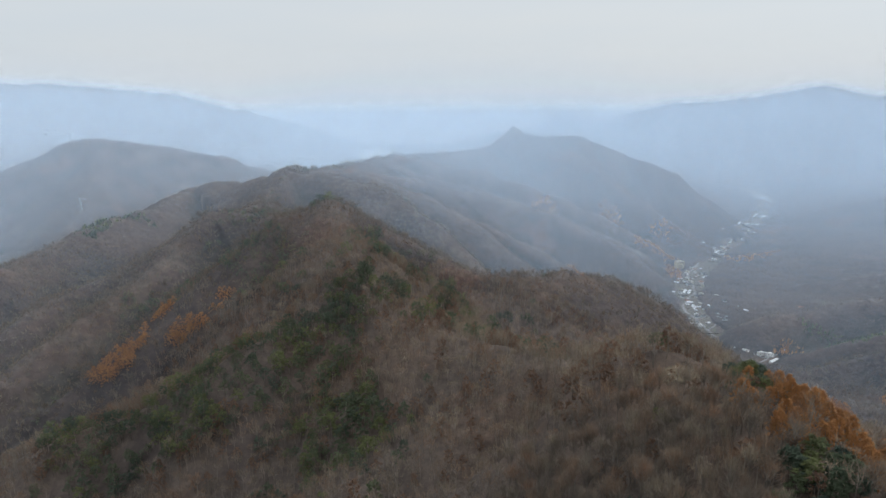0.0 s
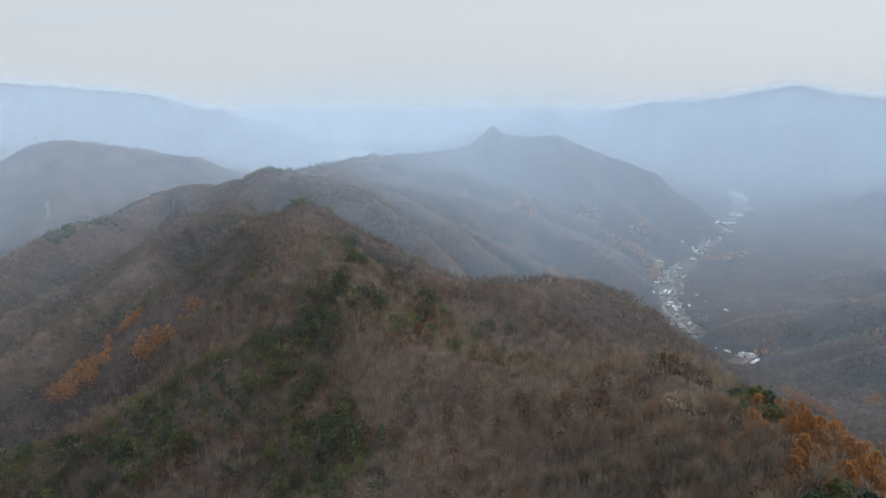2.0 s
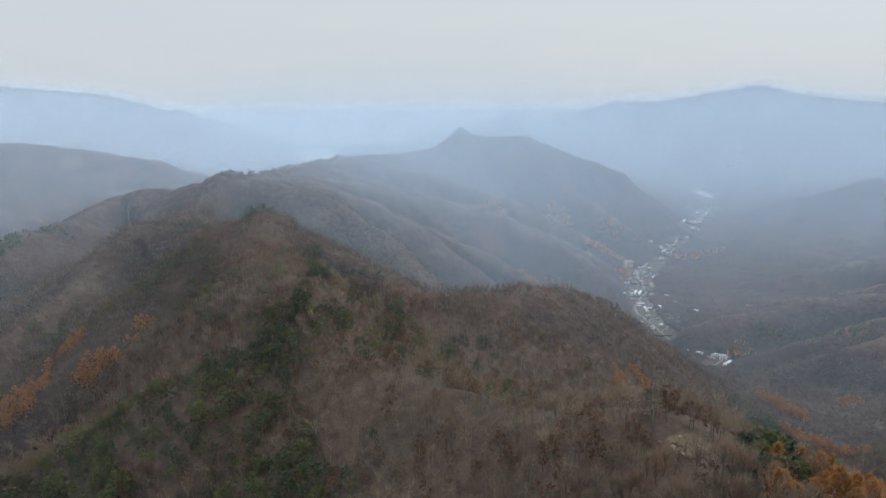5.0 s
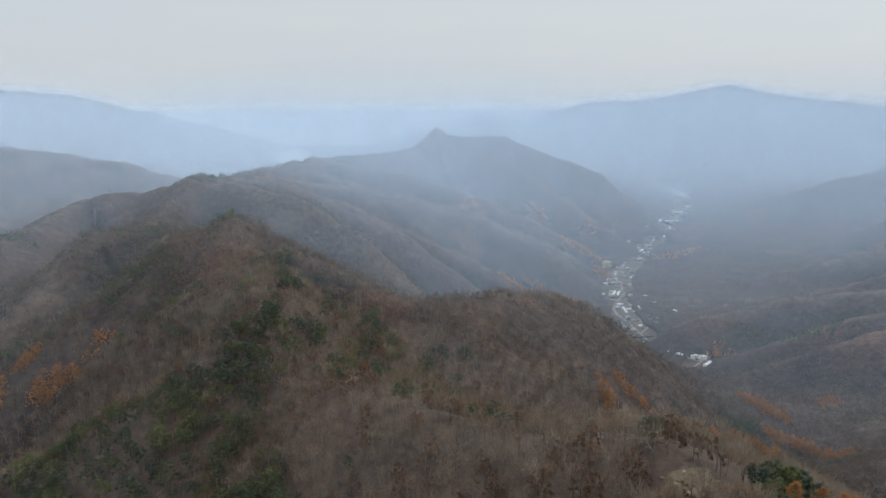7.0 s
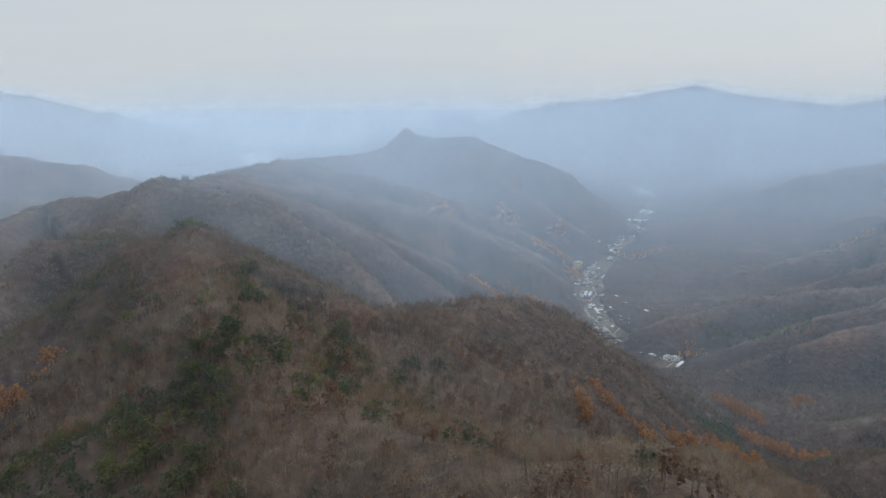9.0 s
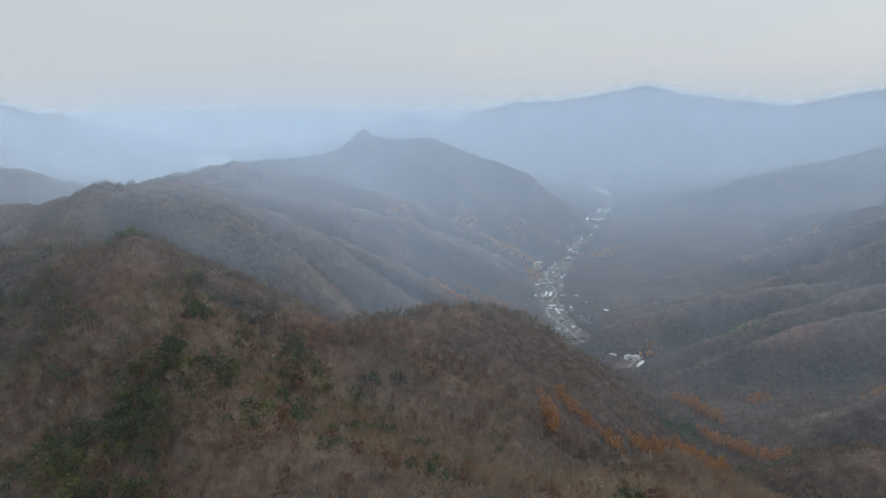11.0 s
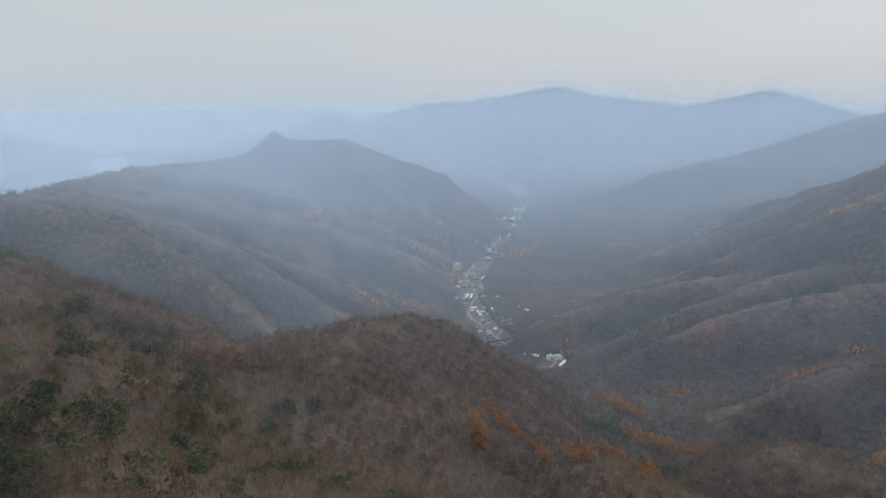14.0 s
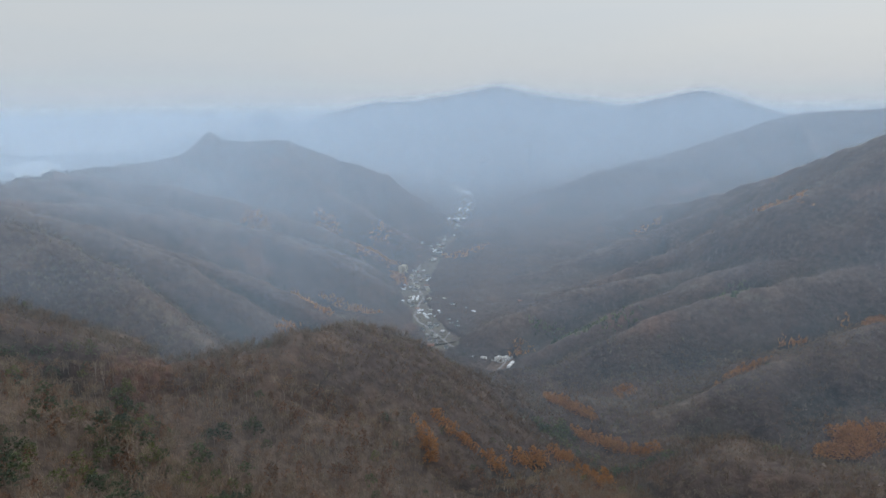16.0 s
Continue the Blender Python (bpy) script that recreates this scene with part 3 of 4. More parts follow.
# Where evergreens and autumn colours stand: x, y, half length, half width, turn in degrees, share of the trees.
PINES = [(-10, 390, 60, 60, 0, 0.14), (-130, 325, 88, 30, 14, 0.5), (-62, 300, 30, 48, 0, 0.42), (-94, 345, 24, 14, 29, 0.7), (-88, 337, 16, 16, 3, 0.7), (-59, 355, 16, 10, -51, 0.7), (-56, 323, 23, 10, -78, 0.7), (-35, 261, 32, 14, -59, 0.7), (-203, 330, 25, 12, 12, 0.7),
         (-134, 323, 35, 16, 14, 0.6), (-100, 317, 28, 14, -2, 0.5), (-32, 277, 10, 10, -19, 0.5), (-57, 349, 27, 9, -77, 0.7), (-98, 354, 11, 10, 42, 0.7), (-69, 384, 7, 7, 63, 0.6),
         (-56, 351, 12, 10, -47, 0.7), (-150, 479, 17, 14, -14, 0.35), (-225, 768, 49, 16, 58, 0.35), (-257, 559, 50, 20, -32, 0.25), (-185, 575, 139, 25, -61, 0.25), (363, 493, 30, 9, -60, 0.95),
         (369, 618, 28, 9, -99, 0.7), (368, 567, 28, 7, -83, 0.7), (584, 870, 61, 22, -70, 0.55), (388, 615, 29, 8, -107, 0.7), (632, 828, 37, 20, -23, 0.5), (771, 732, 52, 20, 15, 0.4),
         (-105, 562, 22, 6, 60, 0.6), (-205, 725, 30, 6, 20, 0.6), (-487, 880, 16, 50, 0, 0.45), (-470, 975, 40, 8, -40, 0.5), (-58, 480, 14, 30, 0, 0.2), (-30, 500, 25, 12, 0, 0.2)]
# single pines and pairs among the bare oaks: x, y
LONE_PINES = [(-45, 385), (-45, 374), (4, 468), (1, 383), (15, 410), (3, 339), (15, 297), (56, 367), (-11, 323), (-47, 438), (25, 392), (41, 385), (-33, 504), (2, 418), (13, 407), (0, 398),
              (47, 437), (-51, 375), (-3, 370), (1, 334), (39, 373), (14, 320), (2, 469), (-53, 473), (-42, 413), (-1, 386), (5, 479), (-50, 385), (-57, 517), (63, 446), (87, 377), (-3, 384)]
PINES += [(x, y, 4 + k % 3, 4, 0, 0.9) for k, (x, y) in enumerate(LONE_PINES)]
LARCHES = [(195, 489, 24, 7, -34, 0.95), (167, 466, 20, 6, -93, 0.9), (219, 470, 11, 7, -90, 0.9), (268, 501, 35, 7, 35, 0.7), (326, 535, 27, 7, 34, 0.8), (259, 412, 15, 7, 0, 0.9),
           (442, 681, 44, 9, -93, 0.9), (406, 584, 36, 10, -82, 0.9), (416, 535, 21, 9, -95, 0.8), (517, 676, 15, 13, -102, 0.5), (592, 573, 35, 9, -3, 0.95), (738, 627, 20, 9, -12, 0.95),
           (772, 560, 68, 12, -134, 0.6), (558, 430, 35, 16, -23, 1.0), (582, 442, 24, 13, -41, 1.0), (519, 898, 25, 13, 1, 0.5), (527, 679, 13, 12, -70, 0.5), (242, 1110, 57, 20, -75, 0.85),
           (255, 1090, 42, 14, -80, 0.7), (358, 1239, 54, 13, -36, 0.85), (263, 1594, 30, 29, -29, 0.6), (457, 1722, 38, 26, -61, 0.6), (534, 1550, 58, 26, 0, 0.55), (543, 1432, 64, 23, -93, 0.5),
           (582, 1680, 28, 29, -42, 0.4), (777, 1581, 90, 30, 21, 0.15), (198, 1011, 35, 7, 50, 0.6), (1016, 853, 81, 20, -122, 0.5), (1219, 1374, 44, 23, -63, 0.3), (-250, 461, 21, 17, 50, 0.95),
           (-227, 496, 9, 7, 60, 0.8), (-193, 457, 17, 9, -12, 0.8), (-171, 475, 10, 7, 60, 0.6)]
BARE_SPOTS = [(74, 189, 7, 5, 20), (473, 882, 30, 17, 25)]  # a rock top and a forecourt


def share(patches, x, y):
    best = np.zeros(x.shape)
    for px, py, long, wide, turn, part in patches:
        c, s = math.cos(radians(turn)), math.sin(radians(turn))
        u, v = ((x - px) * c + (y - py) * s) / long, (-(x - px) * s + (y - py) * c) / wide
        d = u * u + v * v + 0.9 * fractal(x / 14, y / 14, 77, 2)
        best = np.maximum(best, part * np.clip(1.6 - d, 0, 1) * (d < 1.3))
    return best


def clearing(x, y):
    """Open ground: the village floor, the lake and the bare spots."""
    d, z = along(STREAM, x, y)
    open_floor = (d < 10 + 26 * smooth_noise(x / 60, y / 60, 9)) & (y > 980) & (land(x, y) < z + 16)
    for px, py, long, wide, turn in BARE_SPOTS + [(1366, 2735, 215, 40, 77)]:
        c, s = math.cos(radians(turn)), math.sin(radians(turn))
        open_floor |= (((x - px) * c + (y - py) * s) / long) ** 2 + ((-(x - px) * s + (y - py) * c) / wide) ** 2 < 1
    return open_floor


def reach(x, y):
    return np.hypot(x - MID[0], y - MID[1])


def seen(x, y):
    """The side of the flight that is looked at, and all the ground close to it."""
    a = np.degrees(np.arctan2(x - MID[0], y - MID[1]))
    return ((a > -52) & (a < 72)) | (reach(x, y) < 150)


np.random.seed(4)
rng = np.random.RandomState(8)
MATS = [M_BARK, M_TWIGS, M_PINE, M_LARCH, M_RUST, M_FAR]


def kinds_of(build, count, first, second, *args, **named):
    made = []
    for k in range(count):
        v, m = triangles(build(*args, **named))
        made.append((v, np.where(m == 0, first, second)))
    return made


# single trees on the crest that the drone passes nearest
def single_tree(name, label, category, group, wood, fine, leaf):
    root = tagged(new(name), label, category, group)
    for part_name, tris, mat in (("trunk", wood, M_BARK), ("crown", fine, leaf)):
        v = np.asarray(tris, float).reshape(-1, 3)
        ob = link_mesh(part_name, v, np.arange(len(v)).reshape(-1, 3), [mat])
        ob.parent = root
        ob.data.attributes.new("tone", "FLOAT", "POINT").data.foreach_set("value", np.full(len(v), rng.uniform(), np.float32))
    return root


def stand(name, label, category, group, models, leaf, x, y, size):
    made = [single_tree(name, label, category, group, *m, leaf) for m in models]
    z = land(x, y)
    for k in range(len(x)):
        s = size[k] * rng.uniform(0.8, 1.2)
        m = pose(x[k], y[k], z[k] + 0.1, 0, 0, rng.uniform(0, 360)) @ Matrix.Diagonal((s, s, s * rng.uniform(0.9, 1.15), 1))
        ob = made[k] if k < len(made) else copy_thing(made[k % len(made)], Matrix())
        ob.matrix_basis = m


X, Y = scatter(4.2, (20, 120, 130, 235), 3)
pine_part, larch_part = share([(92, 182, 9, 4, 60, 0.95), (103, 172, 8, 4, 130, 0.9), (84, 124, 9, 9, 20, 0.95), (73, 203, 4, 4, 0, 0.9), (86, 166, 6, 4, 0, 0.9), (30, 250, 4, 5, 0, 0.8), (-8, 236, 5, 5, 0, 0.9), (8, 220, 6, 5, 0, 0.9)], X, Y), share([(94, 152, 22, 13, 110, 0.97), (106, 142, 20, 14, 120, 0.95)], X, Y)
roll_dice = rng.uniform(size=len(X))
is_pine = roll_dice < pine_part
is_larch = ~is_pine & (roll_dice < larch_part)
is_bare = ~is_pine & ~is_larch & ~clearing(X, Y)
near_first = np.argsort(reach(X, Y) + rng.uniform(0, 25, len(X)))
SINGLE = np.zeros(len(X), bool)
pick = [near_first[is_bare[near_first]][:230], near_first[is_pine[near_first]][:45], near_first[is_larch[near_first]][:60]]
for chosen in pick:
    SINGLE[chosen] = True
ONES = np.ones(len(X))
stand("bare_tree", "slender leafless oak with grey-brown twigs on the ridge", "tree", "leafless trees on the near crest",
      [bare_tree(26, 300, 5, (1.15, 0.075), spread=2.9) for k in range(8)], M_TWIGS, X[pick[0]], Y[pick[0]], ONES * 1.15)
stand("pine_tree", "dark green pine with a layered crown among bare oaks", "pine tree", "pines on the near crest",
      [pine_tree(34, 26) for k in range(4)], M_PINE, X[pick[1]], Y[pick[1]], ONES)
stand("larch_tree", "larch in orange-brown autumn needles on the slope", "larch tree", "autumn larches on the near crest",
      [larch_tree(64, 26) for k in range(4)], M_LARCH, X[pick[2]], Y[pick[2]], ONES)

NEAR_BARE = (kinds_of(bare_tree, 6, 0, 1, 12, 92, 3, twig=(1.5, 0.12), spread=3.0)
             + kinds_of(bare_tree, 6, 0, 1, 9, 60, 3, twig=(1.0, 0.13), height=7.6, spread=3.3, sprays=46, spray_size=0.26))
NEAR_PINE = kinds_of(pine_tree, 5, 0, 2, 20, 11, 3)
NEAR_LARCH = kinds_of(larch_tree, 5, 0, 3, 24, 11, 3)
NEAR_RUST = kinds_of(larch_tree, 4, 0, 4, 20, 9, 3, height=7.0, girth=3.0)


def woods(spacing, box, low, high, grow, bare, pine, rust, seed, rust_share=0.15, skip=None, stray_share=0.10):
    """All the trees between two distances from the flight."""
    x, y = scatter(spacing, box, seed)
    r = reach(x, y)
    keep = (r > low) & (r <= high) & seen(x, y)
    x, y = x[keep], y[keep]
    keep = ~clearing(x, y)
    if skip is not None:
        keep &= ~skip(x, y)
    x, y = x[keep], y[keep]
    dice = np.random.RandomState(seed + 1).uniform(size=len(x))
    p, a = share(PINES, x, y), share(LARCHES, x, y)
    keep = (a < 0.25) & (p < 0.45)
    x, y, dice = x[keep], y[keep], dice[keep]
    pines = dice < smooth_noise(x / 45, y / 45, 55) ** 3 * stray_share
    rusts = ~pines & (np.random.RandomState(seed + 2).uniform(size=len(x)) < rust_share * 2.2 * smooth_noise(x / 30, y / 30, 66))
    rest = ~pines & ~rusts
    size = grow * (0.75 + 0.5 * smooth_noise(x / 25, y / 25, 88))
    plant("bare_woods", "leafless grey-brown oak woods covering the slopes", "forest", bare, MATS, x[rest], y[rest], size[rest], seed + 3)
    plant("pine_woods", "dark green pines scattered through the leafless woods", "forest", pine, MATS, x[pines], y[pines], size[pines] * 1.05, seed + 4)
    plant("oak_woods", "oaks holding withered rust-brown leaves", "forest", rust, MATS, x[rusts], y[rusts], size[rusts], seed + 6)


def patches(spacing, box, low, high, grow, pine, larch, seed, skip=None):
    """The stands of pines and of autumn larches between two distances from the flight."""
    x, y = scatter(spacing, box, seed)
    keep = (reach(x, y) > low) & (reach(x, y) <= high) & seen(x, y)
    x, y = x[keep], y[keep]
    keep = ~clearing(x, y)
    if skip is not None:
        keep &= ~skip(x, y)
    x, y = x[keep], y[keep]
    dice = np.random.RandomState(seed + 1).uniform(size=len(x))
    larches = dice < 1.15 * share(LARCHES, x, y)
    pines = ~larches & (dice < share(PINES, x, y))
    size = grow * (0.75 + 0.5 * smooth_noise(x / 12, y / 12, 89))
    plant("pine_woods", "dense stands of dark green pines between bare oaks", "forest", pine, MATS, x[pines], y[pines], size[pines] * 1.2, seed + 2)
    plant("autumn_woods", "orange larches glowing among the bare trees", "forest", larch, MATS, x[larches], y[larches], size[larches] * 1.2, seed + 3)


# the single trees' own ground stays free of the joined ones
def taken(x, y):
    spots = np.stack([X[SINGLE], Y[SINGLE]], -1)
    out = np.zeros(x.shape, bool)
    near = (x > 18) & (x < 132) & (y > 118) & (y < 237)
    for k in np.nonzero(near)[0]:
        out[k] = np.min((spots[:, 0] - x[k]) ** 2 + (spots[:, 1] - y[k]) ** 2) < 3.2
    return out


woods(4.8, (-330, -90, 420, 560), 0, 430, 1.08, NEAR_BARE, NEAR_PINE, NEAR_RUST, 20, skip=taken)
patches(4.4, (-330, 60, 420, 560), 40, 430, 1.0, NEAR_PINE, NEAR_LARCH, 30, taken)
MID_BARE = kinds_of(bare_tree, 6, 5, 5, 4, 28, 3, twig=(1.9, 0.3), height=7.4, spread=3.6)
MID_PINE = kinds_of(pine_tree, 3, 2, 2, 10, 6, 3)
MID_LARCH = kinds_of(larch_tree, 3, 3, 3, 18, 7, 3, girth=3.4)
MID_RUST = kinds_of(larch_tree, 3, 0, 4, 8, 4, 3, height=7.0)
woods(6.6, (-800, 200, 1000, 1000), 430, 900, 1.12, MID_BARE, MID_PINE, MID_RUST, 40, 0.04, None, 0.05)
patches(4.0, (-800, 200, 1000, 1000), 430, 900, 1.1, MID_PINE, MID_LARCH, 50)


def smooth_line(line, step):
    """Evenly spaced places along a line, with its corners rounded."""
    p = np.array(line, float)[:, :2]
    for k in range(3):
        q = np.empty((2 * len(p), 2))
        q[0::2] = np.vstack([p[:1], 0.75 * p[:-1] + 0.25 * p[1:]])
        q[1::2] = np.vstack([0.25 * p[:-1] + 0.75 * p[1:], p[-1:]])
        p = q
    d = np.concatenate([[0], np.cumsum(np.hypot(*np.diff(p, axis=0).T))])
    s = np.arange(0, d[-1], step)
    return np.stack([np.interp(s, d, p[:, 0]), np.interp(s, d, p[:, 1])], -1)


def far_crown(leaf, blades=7):
    """A far treetop: a few upright sprays that let the ground show between them."""
    tris = []
    for k in range(blades):
        a, r = np.random.uniform(0, 2 * math.pi), 3.4 * math.sqrt(np.random.uniform(0, 1))
        foot = np.array([r * math.cos(a), r * math.sin(a), np.random.uniform(-0.5, 2.0)])
        tris.append(spike(foot, foot + (*np.random.normal(0, 0.9, 2), np.random.uniform(3.5, 6.0)), np.random.uniform(0.5, 0.9) if leaf == 5 else 2.4))
    return np.asarray(tris, float).reshape(-1, 3), np.full(blades, leaf)


FAR = {leaf: [far_crown(leaf, 4 if leaf == 5 else 8) for k in range(5)] for leaf in (5, 2, 3, 4)}
woods(15.0, (-1500, 500, 1700, 1900), 900, 1750, 1.2, FAR[5], FAR[2], FAR[4], 60, 0.0, None, 0.0)
patches(5.0, (-1500, 500, 1700, 1900), 900, 1900, 1.0, FAR[2], FAR[3], 70)

# oaks and pines that stand out against the haze along the far crest
line = smooth_line([p for p in CRESTS[1][2]], 4.5)
crest_rng = np.random.RandomState(77)
line = line[(reach(line[:, 0], line[:, 1]) > 640) & (crest_rng.uniform(size=len(line)) < 0.8)]
line = line + crest_rng.normal(0, 6, line.shape)
plant("crest_woods", "ragged row of bare oaks and pines along the crest", "forest", MID_BARE * 2 + MID_PINE, MATS, line[:, 0], line[:, 1], 0.8 + 0.6 * crest_rng.uniform(size=len(line)), 78)

# the closed canopy of the farther woods
turns = np.radians(np.arange(-52, 72.1, 0.2))
radii = [370.0]
while radii[-1] < 3300:
    radii.append(radii[-1] * 1.0085)
R, A = np.meshgrid(np.array(radii), turns, indexing="ij")
CX, CY = MID[0] + R * np.sin(A), MID[1] + R * np.cos(A)
tall = 3.6 + 3.2 * fractal(CX / 11, CY / 11, 301, 3) + 2.0 * fractal(CX / 45, CY / 45, 305, 2)
tall = tall * np.clip((R - 385) / 70, 0, 1) - 2.0 * (1 - np.clip((R - 385) / 70, 0, 1))
tall = np.where(clearing(CX, CY), -3.0, tall)
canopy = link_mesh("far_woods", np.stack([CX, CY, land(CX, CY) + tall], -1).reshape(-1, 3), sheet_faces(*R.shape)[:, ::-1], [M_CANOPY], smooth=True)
# painted shade of hollows and lightness of crests, from height over the ground around
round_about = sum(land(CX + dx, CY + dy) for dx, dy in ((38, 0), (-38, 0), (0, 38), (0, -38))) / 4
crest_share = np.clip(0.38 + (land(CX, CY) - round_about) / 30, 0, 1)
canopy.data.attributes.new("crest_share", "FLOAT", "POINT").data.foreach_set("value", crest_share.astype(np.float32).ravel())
tagged(canopy, "grey-brown leafless woods covering the far mountainsides", "forest", kind="stuff")

# ---- the village in the valley ----
def part(name, bm, mat, parent, label=""):
    me = bpy.data.meshes.new(name)
    bm.to_mesh(me)
    bm.free()
    me.materials.append(mat)
    ob = new(name, me)
    ob.parent = parent
    return tagged(ob, label)


def block(bm, x0, x1, y0, y1, z0, z1):
    v = [bm.verts.new((x, y, z)) for z in (z0, z1) for x, y in ((x0, y0), (x1, y0), (x1, y1), (x0, y1))]
    for f in ((3, 2, 1, 0), (4, 5, 6, 7), (0, 1, 5, 4), (1, 2, 6, 5), (2, 3, 7, 6), (3, 0, 4, 7)):
        bm.faces.new([v[k] for k in f])
    return bm


def painted(name, colour, roughness=0.7, spread=0.25, scale=0.8):
    m, n, l, s = material(name, roughness)
    tone = ramp_node(n, l, noise_node(n, l, scale, 5.0, 0.65), [(0.3, tuple(c * (1 - spread) for c in colour)), (0.7, tuple(min(1, c * (1 + spread)) for c in colour))])
    grime = ramp_node(n, l, noise_node(n, l, scale * 0.12, 3.0), [(0.3, (0.8, 0.79, 0.76)), (0.6, (1.0, 1.0, 1.0))])
    l.new(mix_node(n, l, 1.0, tone, grime, "MULTIPLY"), s.inputs["Base Color"])
    return m


M_WALLS = [painted("white_plaster", (0.50, 0.49, 0.46)), painted("cream_plaster", (0.43, 0.39, 0.31)), painted("grey_block", (0.28, 0.28, 0.275))]
M_ROOFS = [painted("dark_tiles", (0.07, 0.075, 0.08)), painted("white_sheet_roof", (0.50, 0.51, 0.52), 0.45), painted("blue_sheet_roof", (0.14, 0.24, 0.36), 0.45),
           painted("brown_tiles", (0.22, 0.11, 0.075)), painted("grey_slab", (0.29, 0.29, 0.285))]
M_PANE, n, l, s = material("window_glass", 0.08)
s.inputs["Base Color"].default_value, s.inputs["Specular IOR Level"].default_value = (0.03, 0.035, 0.04, 1), 0.5
M_DOOR = painted("door_paint", (0.16, 0.11, 0.08))
M_ROAD = painted("pale_concrete_road", (0.19, 0.18, 0.168), 0.85, 0.2, 0.3)
M_FIELD = painted("dry_field", (0.095, 0.083, 0.066), 0.95, 0.3, 0.2)
M_GRASS = painted("dry_grass", (0.115, 0.092, 0.064), 0.95, 0.35, 0.6)
M_PLASTIC = painted("greenhouse_film", (0.5, 0.515, 0.52), 0.35, 0.1)
M_STEEL = painted("galvanised_steel", (0.20, 0.21, 0.22), 0.5, 0.1)
M_ROCK = painted("pale_rock", (0.24, 0.20, 0.155), 0.9, 0.35, 0.4)
# water: pale base colour painted in for the bright reflection of the sky
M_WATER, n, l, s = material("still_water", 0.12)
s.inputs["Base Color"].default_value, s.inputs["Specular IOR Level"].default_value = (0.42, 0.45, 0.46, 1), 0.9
ripple = n.new("ShaderNodeBump")
ripple.inputs["Strength"].default_value = 0.25
l.new(noise_node(n, l, 0.4, 4.0), ripple.inputs["Height"])
l.new(ripple.outputs["Normal"], s.inputs["Normal"])


def gable_house(label, long, wide, high, ridge, wall_mat, roof_mat):
    """A village house with a pitched roof, a door and windows on its long sides."""
    root = tagged(new("house"), label, "house", "village houses")
    bm = bmesh.new()
    ends = [[bm.verts.new((x, y, z)) for y, z in ((-wide / 2, -1.5), (wide / 2, -1.5), (wide / 2, high), (0, high + ridge), (-wide / 2, high))] for x in (-long / 2, long / 2)]
    bm.faces.new(ends[0][::-1])
    bm.faces.new(ends[1])
    for k in range(5):
        bm.faces.new((ends[0][k], ends[0][(k + 1) % 5], ends[1][(k + 1) % 5], ends[1][k]))
    part("wall", bm, wall_mat, root)
    bm = bmesh.new()
    out, thick = 0.6, 0.28
    for side in (-1, 1):
        foot = (side * (wide / 2 + out), high - out * ridge / (wide / 2) + 0.05)
        v = [bm.verts.new((x, y, z + t)) for t in (0, thick) for x, (y, z) in ((-long / 2 - out, foot), (long / 2 + out, foot), (long / 2 + out, (0, high + ridge + 0.05)), (-long / 2 - out, (0, high + ridge + 0.05)))]
        for f in ((3, 2, 1, 0), (4, 5, 6, 7), (0, 1, 5, 4), (1, 2, 6, 5), (2, 3, 7, 6), (3, 0, 4, 7)):
            bm.faces.new([v[k] for k in f])
    part("roof", bm, roof_mat, root)
    for side in (-1, 1):
        for k in (-0.3, 0.3):
            y = sorted((side * wide / 2, side * (wide / 2 + 0.06)))
            part("window", block(bmesh.new(), k * long - 0.8, k * long + 0.8, *y, 1.0, 2.3), M_PANE, root)
    part("door", block(bmesh.new(), -0.5, 0.5, -wide / 2 - 0.05, -wide / 2, 0, 2.05), M_DOOR, root)
    return root


def flat_house(label, long, wide, floors, wall_mat, category="house", group="flat-roofed village buildings", across=4):
    """A plain block of rooms with a parapet and rows of windows."""
    root = tagged(new("building"), label, category, group)
    high = floors * 3.1
    part("wall", block(bmesh.new(), -long / 2, long / 2, -wide / 2, wide / 2, -1.5, high), wall_mat, root)
    bm = bmesh.new()
    for x0, x1, y0, y1 in ((-long / 2 - 0.2, long / 2 + 0.2, -wide / 2 - 0.2, -wide / 2 + 0.2), (-long / 2 - 0.2, long / 2 + 0.2, wide / 2 - 0.2, wide / 2 + 0.2),
                           (-long / 2 - 0.2, -long / 2 + 0.2, -wide / 2 + 0.21, wide / 2 - 0.21), (long / 2 - 0.2, long / 2 + 0.2, -wide / 2 + 0.21, wide / 2 - 0.21)):
        block(bm, x0, x1, y0, y1, high + 0.01, high + 0.9)
    part("parapet", bm, wall_mat, root)
    part("roof", block(bmesh.new(), -long / 2 + 0.21, long / 2 - 0.21, -wide / 2 + 0.21, wide / 2 - 0.21, high + 0.01, high + 0.2), M_ROOFS[4], root)
    part("stair_housing", block(bmesh.new(), -long * 0.12, long * 0.18, -wide * 0.2, wide * 0.2, high + 0.21, high + 2.6), wall_mat, root)
    for f in range(floors):
        for k in range(across):
            x = long * ((k + 0.5) / across - 0.5)
            for side in (-1, 1):
                y = sorted((side * wide / 2, side * (wide / 2 + 0.06)))
                part("window", block(bmesh.new(), x - long * 0.3 / across, x + long * 0.3 / across, *y, f * 3.1 + 1.0, f * 3.1 + 2.4), M_PANE, root)
    part("door", block(bmesh.new(), -0.8, 0.8, -wide / 2 - 0.09, -wide / 2 - 0.061, 0, 2.1), M_DOOR, root)
    return root


